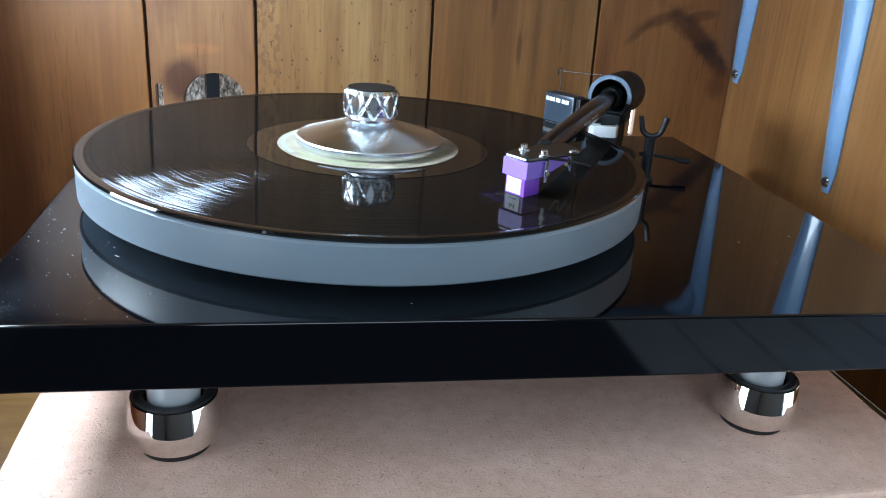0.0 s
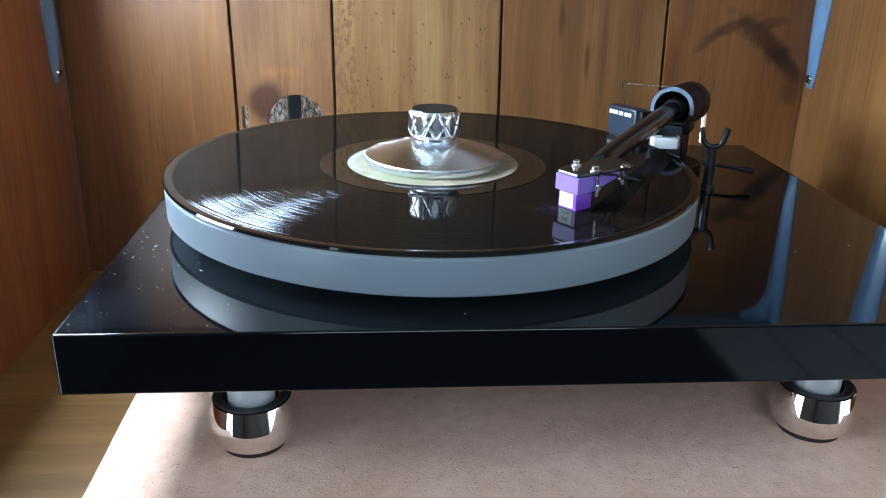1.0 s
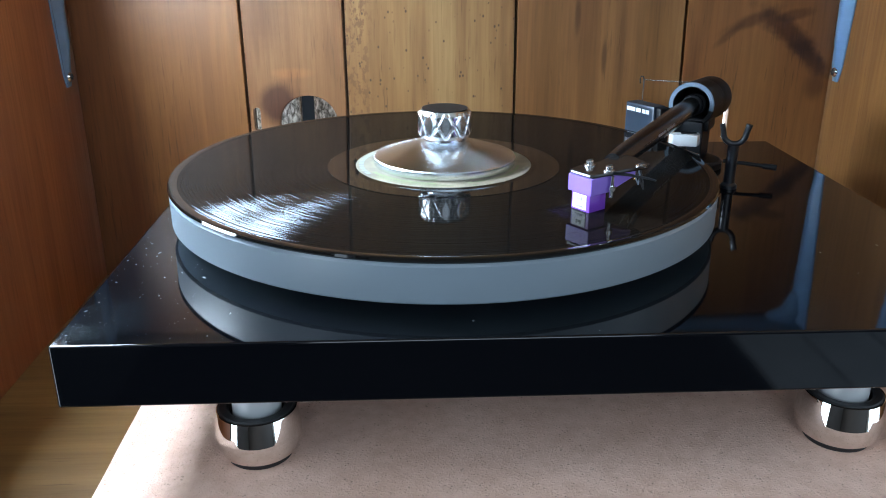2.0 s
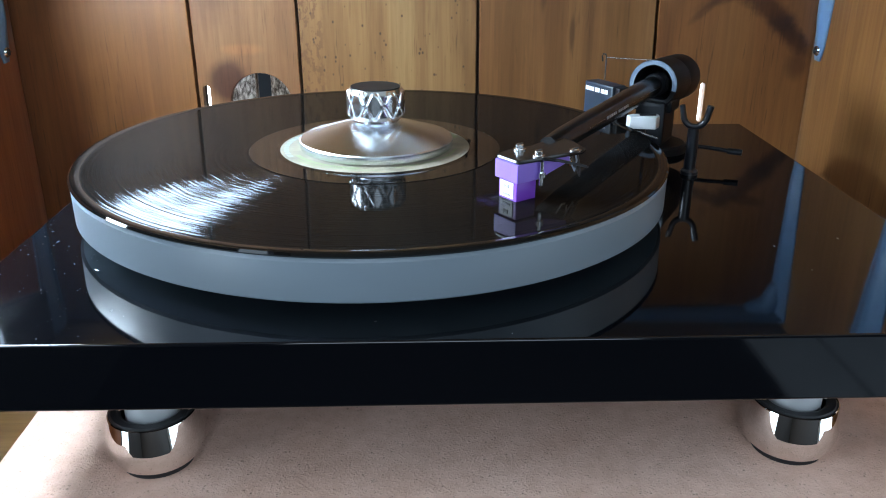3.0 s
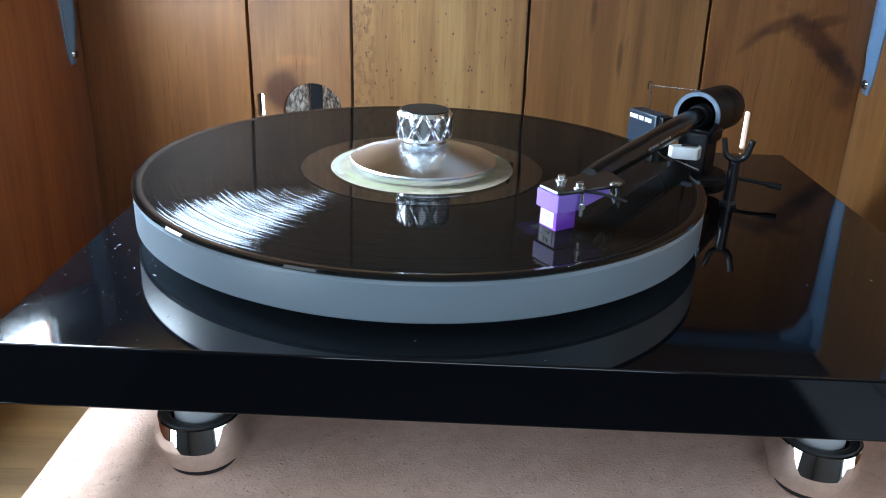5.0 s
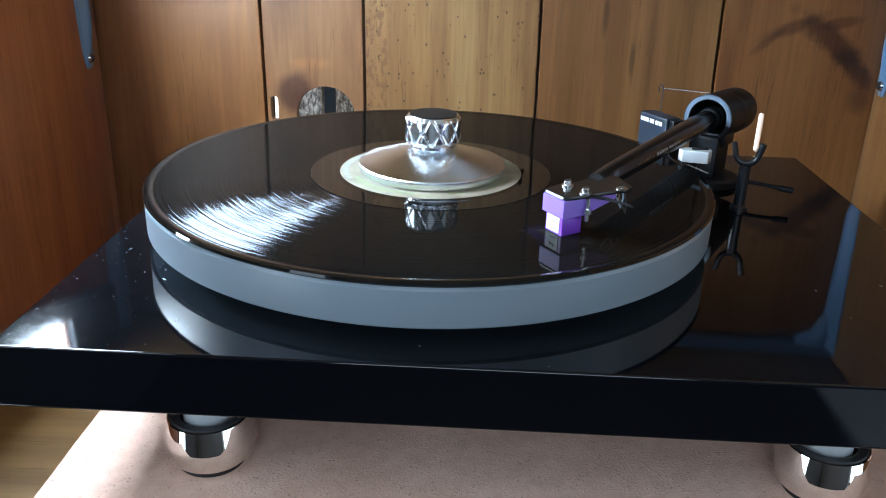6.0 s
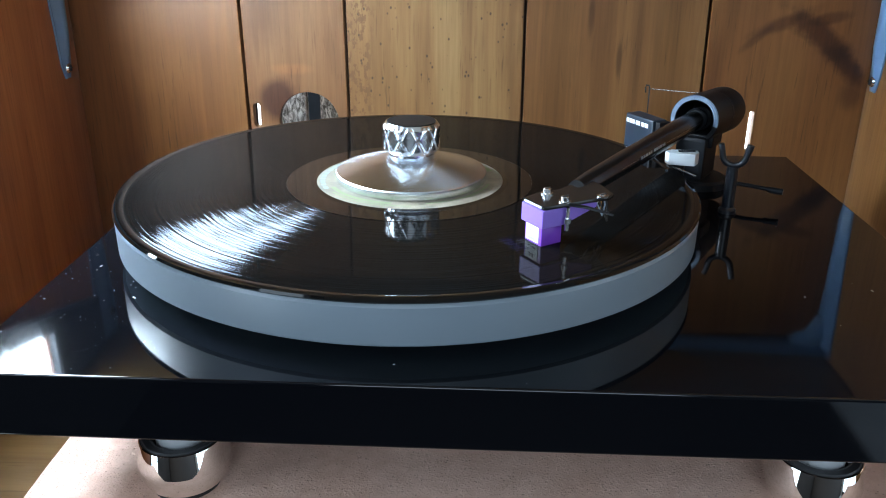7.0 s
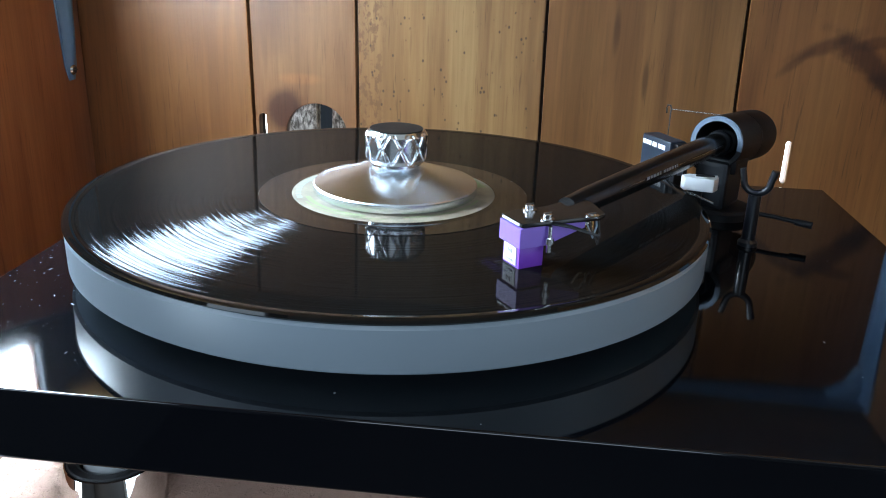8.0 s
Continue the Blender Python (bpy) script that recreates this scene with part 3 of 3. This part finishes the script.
# ---- stone slab ----
def slab():
    x0, x1, y0, y1, z0, z1 = -0.1615, 0.2610, -0.1840, 0.165, SHELF_Z, SLAB_Z
    bm = box((x1 - x0, y1 - y0, z1 - z0), ((x0 + x1) / 2, (y0 + y1) / 2, (z0 + z1) / 2))
    bmesh.ops.subdivide_edges(bm, edges=list(bm.edges), cuts=1)
    bmesh.ops.bevel(bm, geom=[e for e in bm.edges if len(e.link_faces) == 2 and e.calc_face_angle(0) > 1], offset=0.0022, segments=2, profile=0.5, affect="EDGES")
    for _ in range(3):
        bmesh.ops.subdivide_edges(bm, edges=list(bm.edges), cuts=1, use_grid_fill=True)
    for v in bm.verts:
        edge = min(abs(v.co.x - x0), abs(v.co.x - x1), abs(v.co.y - y0))
        k = 0.0016 if edge < 0.006 else 0.0002
        if v.co.z < z0 + 0.004:
            k = 0.0
        d = noise.noise_vector(v.co * 90) * k + noise.noise_vector(v.co * 25) * k * 0.8
        v.co += Vector((d.x, d.y, min(0, d.z)))
    return smooth(bm, 50)


tagged(part("stone_slab", slab(), M["paver"]), "pinkish pitted concrete paving slab on the wooden shelf", "slab")

# ---- turntable ----
PX0, PX1, PY0, PY1, PZ0, PZ1 = -0.1624, 0.2575, -0.1655, 0.1590, 0.0567, 0.0842
deck = thing("turntable", pose(0, 0, 0), "gloss black turntable with a frosted acrylic platter on chrome feet", "turntable")
part("plinth", span((PX0, PY0, PZ0), (PX1, PY1, PZ1), 0.0011, 3), M["lacquer"], deck, "black piano-lacquered plinth with dust and scuffs")


def foot(x, y):
    top = PZ0 - SLAB_Z
    bowl = [(0.0152, 0.0022), (0.0168, 0.0030), (0.0182, 0.0048), (0.0193, 0.0076), (0.0199, 0.0106), (0.0202, 0.0132), (0.0202, 0.0139), (0.0201, 0.0144),
            (0.0186, 0.0246), (0.0184, 0.0252), (0.0180, 0.0255), (0.0175, 0.0251), (0.0173, 0.0225)]
    f = part("foot", lathe(bowl, 72), M["chrome"], deck, "polished chrome bowl foot", pose(x, y, SLAB_Z))
    part("base_pad", lathe([(0, 0.0), (0.0150, 0.0), (0.0155, 0.0010), (0.0155, 0.0030), (0, 0.0030)], 48), M["rubber"], f)
    part("rubber_ring", lathe([(0.0174, 0.0215), (0.0174, 0.0254), (0.0168, 0.0262), (0.0140, 0.0262), (0.0128, 0.0256), (0.0128, 0.0215)], 48), M["rubber"], f)
    part("stem", lathe([(0, 0.0215), (0.0112, 0.0215), (0.0112, top - 0.0150), (0.0124, top - 0.0140), (0.0124, top + 0.0002), (0, top + 0.0002)], 48), M["silver"], f, "bright satin metal stem")


for fx, fy in ((-0.0923, -0.1232), (0.1858, -0.1225), (-0.0923, 0.117), (0.1858, 0.117)):
    foot(fx, fy)

part("sub_platter", lathe([(0, PZ1), (0.062, PZ1), (0.062, 0.0912), (0, 0.0912)], 64), M["satin_black"], deck)
platter = part("platter", lathe([(0.1490, 0.0914), (0.1504, 0.0924), (0.1506, 0.1085), (0.1498, 0.1098), (0.0, 0.1098)], 160), M["acrylic"], deck, "thick frosted acrylic platter with a matt edge")
part("underside", lathe([(0, 0.0914), (0.1490, 0.0914)], 160), M["acrylic_low"], platter, "smooth milky lower face")
part("spindle", lathe([(0, 0.1098), (0.0035, 0.1098), (0.0035, 0.118), (0, 0.119)], 20), M["steel"], deck)

# record with its label
disc = thing("vinyl_record", pose(0, 0, 0.1098), "black twelve-inch vinyl record lying on the platter", "record")
part("groove_area", lathe([(0.0655, 0.0021), (0.066, 0.00185), (0.1452, 0.00185), (0.1460, 0.0020)], 220), M["groove"], disc, "finely grooved playing surface")
part("rim", lathe([(0.1460, 0.0020), (0.1480, 0.00235), (0.1502, 0.0021), (0.1511, 0.0012), (0.1502, 0.0003), (0.146, 0.0001)], 220), M["wax"], disc)
part("run_out", lathe([(0.036, 0.0023), (0.0495, 0.0023), (0.0525, 0.0020), (0.0655, 0.0021)], 128), M["wax"], disc)
label = part("label", lathe([(0.0036, 0.00240), (0.0496, 0.00240), (0.0498, 0.0022)], 96), M["cream"], disc, "cream paper label with worn green and blue print")


def arc_bar(r0, r1, a0, a1, z, n=10):
    bm = bmesh.new()
    lo, hi = [], []
    for i in range(n + 1):
        a = radians(a0 + (a1 - a0) * i / n)
        lo.append(bm.verts.new((r0 * math.cos(a), r0 * math.sin(a), z)))
        hi.append(bm.verts.new((r1 * math.cos(a), r1 * math.sin(a), z)))
    for i in range(n):
        bm.faces.new((lo[i], lo[i + 1], hi[i + 1], hi[i]))
    return bm


for a, w in ((150, 5), (157, 3), (162, 6), (170, 4), (176, 5), (183, 3), (188, 6), (196, 4), (202, 5)):
    part("print", arc_bar(0.0455, 0.0478, a, a + w, 0.00247, 3), M["blue_print"], label, "blue-grey lettering bar")
for r0, r1, a0, a1 in ((0.0415, 0.0440, 205, 262), (0.0452, 0.0462, 215, 275), (0.0420, 0.0475, 20, 70), (0.0420, 0.0432, 285, 350)):
    part("print", arc_bar(r0, r1, a0, a1, 0.00247, 16), M["green_print"], label, "yellow-green artwork band")


# ---- record clamp ----
def knurled():
    bm = bmesh.new()
    nu, nv, h = 240, 30, 0.0156
    rows = []
    for j in range(nv + 1):
        v = j / nv
        row = []
        for i in range(nu):
            a = 2 * math.pi * i / nu
            r = 0.0151 - 0.0016 * max(0.0, abs(v - 0.5) * 2 - 0.72) / 0.28
            p, q = (a * 10 / (2 * math.pi) + v * 0.92) % 1.0, (a * 10 / (2 * math.pi) - v * 0.92) % 1.0
            d = min(abs(p - 0.5), abs(q - 0.5))
            if 0.05 < v < 0.95:
                r -= 0.0007 * max(0.0, 1 - d / 0.10)
            row.append(bm.verts.new((r * math.cos(a), r * math.sin(a), h * v)))
        rows.append(row)
    for a, b in zip(rows, rows[1:]):
        for i in range(nu):
            bm.faces.new((a[i], a[(i + 1) % nu], b[(i + 1) % nu], b[i]))
    bm.faces.new(rows[0][::-1])
    bm.faces.new(rows[-1])
    return smooth(bm, 22)


clamp = thing("record_clamp", pose(0.0007, 0.0008, 0.1098 + 0.00252), "turned aluminium record clamp with a knurled knob on the label", "clamp")
part("disc", lathe([(0.0037, 0.0), (0.0395, 0.0), (0.0402, 0.0006), (0.0402, 0.0042), (0.0397, 0.0048), (0.0372, 0.0055), (0.0240, 0.0098), (0.0150, 0.0124), (0.0130, 0.0130), (0.0119, 0.0136), (0.0117, 0.0146), (0.0117, 0.0156), (0.0036, 0.0156)], 128), M["alu"], clamp, "brushed aluminium cone disc")
knob = part("knob", knurled(), M["knurl"], clamp, "polished knob with a diamond-cut grip", pose(0, 0, 0.0154))
part("cap", lathe([(0, 0.0154), (0.0128, 0.0154), (0.0128, 0.0160), (0, 0.0162)], 64), M["satin_black"], knob, "flat black cap")

# ---- tonearm ----
PIV = Vector((0.1689, 0.0824, 0.1277))
AX = Vector((0.53, 0.85, 0)).normalized()
ARM_YAW = math.degrees(math.atan2(AX.y, AX.x))
arm = thing("tonearm", pose(PIV.x, PIV.y, PZ1), "black carbon-fibre tonearm lowered onto the record", "tonearm")
L0 = Matrix.Translation((0, 0, PIV.z - PZ1)) @ pose(0, 0, 0, 0, 4, ARM_YAW)     # x along the arm towards its rear


def ring_tube(r_out, r_in, x0, x1, a0=0.0, a1=360.0, n=48):
    """A thick tube along x, or a part of one between two angles."""
    bm = bmesh.new()
    full = abs(a1 - a0) >= 359.9
    steps = n if full else n + 1
    prof = [(r_in, x0), (r_out - 0.0006, x0), (r_out, x0 + 0.0006), (r_out, x1 - 0.0010), (r_out - 0.001, x1), (r_in, x1)]
    cols = []
    for i in range(steps):
        a = radians(a0 + (a1 - a0) * i / n)
        cols.append([bm.verts.new((x, r * math.cos(a), r * math.sin(a))) for r, x in prof])
    k = len(prof)
    for i in range(n):
        a, b = cols[i], cols[(i + 1) % steps]
        for j in range(k):
            bm.faces.new((a[j], a[(j + 1) % k], b[(j + 1) % k], b[j]))
    if not full:
        bm.faces.new(cols[0])
        bm.faces.new(cols[-1])
    bmesh.ops.recalc_face_normals(bm, faces=bm.faces)
    return smooth(bm, 40)


hood = part("bearing_hood", ring_tube(0.0150, 0.0121, 0.0005, 0.033, -50, 230), M["satin_black"], arm, "black arched bearing hood", L0)
part("front_edge", ring_tube(0.0150, 0.0121, -0.0006, 0.0004, -12, 192), M["edge_grey"], hood, "blue-grey front edge")
part("counterweight", moved(lathe([(0, 0.0), (0.0134, 0.0), (0.0146, 0.0012), (0.0150, 0.004), (0.0150, 0.024), (0.0143, 0.0275), (0.0120, 0.0292), (0, 0.0295)], 56), pose(0.0335, 0, 0.0, 0, 90, 0)), M["satin_black"], arm, "fat black counterweight", L0)
part("bearing_block", moved(lathe([(0, 0), (0.0062, 0), (0.0070, 0.001), (0.0070, 0.004), (0.0058, 0.0048), (0.0058, 0.009), (0.0074, 0.010), (0.0074, 0.026), (0, 0.026)], 32), pose(0.001, 0, -0.0005, 0, 90, 0)), M["satin_black"], arm, "", L0)
HEAD = Vector((0.0857, -0.0550, 0.1275)) - Vector((PIV.x, PIV.y, PZ1))
TOP = Vector((0, 0, PIV.z - PZ1 - 0.0005))
tube_pts = [HEAD.lerp(TOP, k) for k in (-0.045, 0.06, 0.3, 0.6, 0.9, 1.0)]
part("arm_tube", sweep(tube_pts, [0.0046, 0.0054, 0.0059, 0.0062, 0.0063, 0.0058], 24), M["carbon"], arm, "tapered carbon-fibre arm tube")
along = (TOP - HEAD).normalized()
side = along.cross(Vector((0, 0, 1))).normalized()
face = (side * 0.985 + Vector((0, 0, 1)) * 0.17).normalized()


def arm_mark(u0, u1, w):
    """A thin mark laid along the tube on the side that faces the room."""
    bm = bmesh.new()
    low = along.cross(face).normalized()
    rings = []
    for u in (u0, u1):
        p = HEAD.lerp(TOP, u)
        r = 0.0054 + 0.0010 * u + 0.0002
        rings.append([bm.verts.new(p + face * r + low * s) for s in (-w, w)])
    bm.faces.new((rings[0][0], rings[0][1], rings[1][1], rings[1][0]))
    bmesh.ops.solidify(bm, geom=list(bm.faces), thickness=0.0002)
    return bm


for u0, u1 in ((0.20, 0.34), (0.585, 0.97)):
    part("marking", arm_mark(u0, u1, 0.00022), M["steel"], arm, "fine silver line")
for u, w in ((0.355, 0.02), (0.38, 0.013), (0.398, 0.02), (0.423, 0.014), (0.442, 0.01), (0.47, 0.016), (0.49, 0.014), (0.509, 0.012), (0.526, 0.018), (0.55, 0.010), (0.565, 0.010)):
    part("marking", arm_mark(u, u + w, 0.0007), M["silver"], arm, "small silver lettering bar")

# post, base, lift and rest
DOWN = Matrix.Translation((0, 0, 0)) @ pose(0, 0, 0, 0, 0, ARM_YAW)
part("base", moved(lathe([(0, 0), (0.0195, 0), (0.0195, 0.004), (0.0178, 0.0055), (0, 0.0055)], 48), pose(0.012, -0.002, 0)), M["satin_black"], arm, "", DOWN)
part("post", joined(span((-0.002, -0.0095, 0.0055), (0.024, 0.0095, 0.033), 0.0025), span((0.002, -0.0125, 0.026), (0.022, 0.0125, 0.0345), 0.002)), M["satin_black"], arm, "", DOWN)
lift = part("lift_block", moved(prism([(-0.0095, -0.0035), (0.0055, -0.0055), (0.0085, 0.0), (0.0085, 0.0052), (-0.0070, 0.0052), (-0.0110, 0.0015)], 0.0, 0.0072, 0.0006), pose(-0.0104, -0.0273, 0.0232, 0, 0, -4)), M["silver"], arm, "silver lift platform")
part("lift_bar", span((-0.0139, -0.0275, 0.0303), (-0.0039, -0.0258, 0.0312), 0.0003), M["satin_black"], lift)
part("lift_rail", sweep([(-0.028, -0.031, 0.0235), (-0.016, -0.035, 0.0225), (-0.006, -0.042, 0.020)], 0.0007, 8), M["steel"], arm)
part("lift_post", moved(lathe([(0, 0.0), (0.004, 0.0), (0.004, 0.0238), (0, 0.0238)], 20), pose(-0.013, -0.025, 0.0)), M["satin_black"], arm)
lever = part("cueing_lever", sweep([(0.018, -0.021, 0.0105), (0.030, -0.027, 0.0105), (0.047, -0.0355, 0.0095)], [0.0013, 0.0012, 0.0012], 10), M["satin_black"], arm, "thin cueing lever with a knob end")
part("lever_end", sweep([(0.040, -0.0322, 0.0098), (0.0475, -0.0358, 0.0095)], 0.0019, 12), M["satin_black"], lever)
# arm rest with a U-shaped clip
rest = part("arm_rest", moved(lathe([(0, 0), (0.0050, 0), (0.0050, 0.002), (0.0034, 0.0035), (0.0032, 0.0275), (0, 0.0275)], 20), pose(0.0131, -0.0463, 0.0)), M["rest_plastic"], arm, "black arm rest post with an open clip")
clip = [(0.0131 + 0.0066 * math.cos(a) * 0.93, -0.0463 + 0.0066 * math.cos(a) * -0.36, 0.0348 + 0.0066 * math.sin(a)) for a in [math.pi * (1.0 + i / 12) for i in range(13)]]
clip = [(clip[0][0] - 0.0012, clip[0][1] + 0.0005, 0.0403)] + clip + [(clip[-1][0] + 0.0014, clip[-1][1] - 0.0005, 0.0408)]
part("clip", sweep(clip, [0.0016, 0.0017, *[0.0018] * 11, 0.0018, 0.0020], 12), M["rest_plastic"], rest)

# headshell and cartridge; x along the cartridge towards the arm, y to its left
HS = pose(0.0598, -0.0887, 0.1285) @ pose(0, 0, 0, 0, 0, 33.5)
HS_LOCAL = Matrix.Translation((-PIV.x, -PIV.y, -PZ1)) @ HS
shell = part("headshell", prism([(0.0006, -0.0074), (0.0006, 0.0074), (0.010, 0.0098), (0.022, 0.0090), (0.034, 0.0125), (0.043, 0.0135), (0.0425, 0.0040), (0.0385, -0.0085), (0.034, -0.0108), (0.022, -0.0092), (0.012, -0.0088)], 0.0002, 0.0019, 0.0004), M["carbon"], arm, "glossy black headshell plate", HS_LOCAL)
part("front_line", box((0.0006, 0.0118, 0.0008), (0.0003, 0.0, 0.0012)), M["white"], shell, "white line on the front edge")
part("finger_lift", sweep([(0.013, -0.007, 0.0010), (0.018, -0.014, 0.0008), (0.0215, -0.0225, 0.0004), (0.0225, -0.0262, 0.0001)], [0.0016, 0.0013, 0.0010, 0.0008], 10, 0.5), M["satin_black"], shell)
for sx, sy in ((0.0126, 0.0062), (0.0126, -0.0064), (0.0315, -0.0092)):
    tip = 0.0046 if sx < 0.02 else 0.0030
    screw = part("mounting_screw", moved(lathe([(0.0028, 0.0019), (0.0028, 0.0024), (0.0018, 0.0026), (0.0018, tip - 0.0004), (0.0014, tip), (0, tip)], 18), pose(sx, sy, 0)), M["steel"], shell)
    part("screw_slot", box((0.0034, 0.0005, 0.0003), (sx, sy, tip + 0.0001)), M["rubber"], screw)
    if sx < 0.02:
        part("screw_end", moved(lathe([(0, -0.0105), (0.0010, -0.0105), (0.0010, -0.007), (0.0019, -0.007), (0.0019, -0.0048), (0.0010, -0.0048), (0.0010, 0.0), (0, 0.0)], 14), pose(sx, sy + (-0.0022 if sy < 0 else 0.0022), 0)), M["steel"], screw)
cart = thing("phono_cartridge", HS, "purple phono cartridge with a white front badge under the headshell", "cartridge")
wedge = prism([(0.0, -0.0082), (0.0118, -0.0082), (0.0300, -0.0030), (0.0300, 0.0), (0.0, 0.0)], -0.0076, 0.0076, 0.0004)
for v in wedge.verts:
    v.co = Vector((v.co.x, v.co.z * (1.0 - 0.012 * max(0.0, v.co.x) * 1000 / 30), v.co.y))
bmesh.ops.recalc_face_normals(wedge, faces=wedge.faces)
part("mount_body", wedge, M["lilac"], cart, "lilac upper body with a tapered tail")
stylus = part("stylus_body", prism([(0.0012, -0.0060), (0.0012, 0.0060), (0.0125, 0.0056), (0.0125, -0.0056)], -0.0178, -0.0083, 0.0006), M["purple"], cart, "deep purple replaceable stylus block")
part("badge", box((0.0005, 0.0088, 0.0072), (0.0011, 0.0004, -0.0125), 0.0002), M["white"], stylus, "white front badge")
part("badge_print", joined(box((0.0003, 0.0050, 0.0008), (0.0007, 0.0004, -0.0148)), box((0.0003, 0.0026, 0.0006), (0.0007, 0.0004, -0.0112)), box((0.0003, 0.0006, 0.0018), (0.0007, 0.0016, -0.0110)), box((0.0003, 0.0006, 0.0018), (0.0007, -0.0008, -0.0110))), M["badge_grey"], stylus)
part("cantilever", sweep([(0.0035, 0, -0.0172), (0.0015, 0, -0.0180)], 0.0003, 8), M["steel"], stylus)
for k, (py, pz, key) in enumerate(((0.004, -0.0028, "steel"), (0.0014, -0.0028, "brass"), (-0.0014, -0.0028, "blue_print"), (-0.004, -0.0028, "brass"))):
    pin = part("pin", sweep([(0.0300, py, pz + 0.0012), (0.0340, py, pz + 0.0012)], 0.0007, 8), M[key], cart)
    part("lead", sweep([(0.0340, py, pz + 0.0012), (0.037, py * 1.3 - 0.002, pz - 0.0035 - 0.0016 * k), (0.0405, py * 0.9, pz - 0.003 * (k % 2 + 1)), (0.043, py * 0.5 + 0.004, pz + 0.0025)], 0.0004, 6), M[("white", "brass", "blue_print", "rubber")[k]], pin)

# ---- tonearm lifter box ----
BX = pose(0.1390, 0.0921, PZ1, 0, 0, math.degrees(math.atan2(-0.0255, 0.0135)))
lifter = thing("arm_lifter", BX, "small slate-blue box with white print and a wire trigger", "tonearm lifter")
body = part("body", span((-0.0145, -0.0015, 0.0), (0.0125, 0.0095, 0.0426), 0.0012), M["blue_box"], lifter)
for x, w in ((-0.0118, 0.0026), (-0.0088, 0.0022), (-0.0062, 0.0022), (-0.0018, 0.0040), (0.0032, 0.0028), (0.0067, 0.0028)):
    part("print", box((w, 0.0003, 0.0026), (x, -0.0016, 0.0383)), M["white"], body, "white lettering bar")
latch = part("latch_housing", span((0.0125, 0.0005, 0.016), (0.0165, 0.0095, 0.0419), 0.0008), M["satin_black"], lifter)
part("window", span((0.0162, 0.0025, 0.024), (0.0169, 0.0065, 0.0357), 0.0002), M["edge_grey"], latch)
part("upright_wire", sweep([(-0.029, 0.0273, 0.0), (-0.029, 0.0273, 0.0532), (-0.0295, 0.0270, 0.0547), (-0.0312, 0.0262, 0.0547), (-0.0316, 0.0260, 0.0527), (-0.0312, 0.0262, 0.0497)], 0.00055, 8), M["rubber"], lifter)
part("trigger_wire", sweep([(-0.029, 0.0273, 0.0525), (-0.018, 0.041, 0.0518), (-0.0075, 0.0535, 0.0514)], 0.00035, 8), M["steel"], lifter)

# ---- dust on the plinth ----
def flecks():
    rnd = random.Random(5)
    bm = bmesh.new()
    for _ in range(200):
        k = rnd.random()
        x, y = (PX0 + 0.003 + rnd.random() ** 1.6 * 0.075, PY0 + 0.004 + rnd.random() * 0.16) if k < 0.8 else (PX0 + rnd.random() * 0.40, PY0 + rnd.random() * 0.30)
        r = 0.00009 + 0.00034 * rnd.random() ** 4
        a = rnd.random() * math.pi
        stretch = 1.0 + 4.0 * (rnd.random() ** 4)
        vs = []
        for i in range(6):
            b = math.pi * i / 3
            px, py = r * stretch * math.cos(b), r * math.sin(b)
            vs.append(bm.verts.new((x + px * math.cos(a) - py * math.sin(a), y + px * math.sin(a) + py * math.cos(a), PZ1 + 0.00003 + 0.00008 * (i % 2))))
        bm.faces.new(vs)
    bmesh.ops.recalc_face_normals(bm, faces=bm.faces)
    return bm


tagged(part("dust", flecks(), M["dust"]), "fine pale dust flecks on the black lacquer", "dust", kind="stuff")
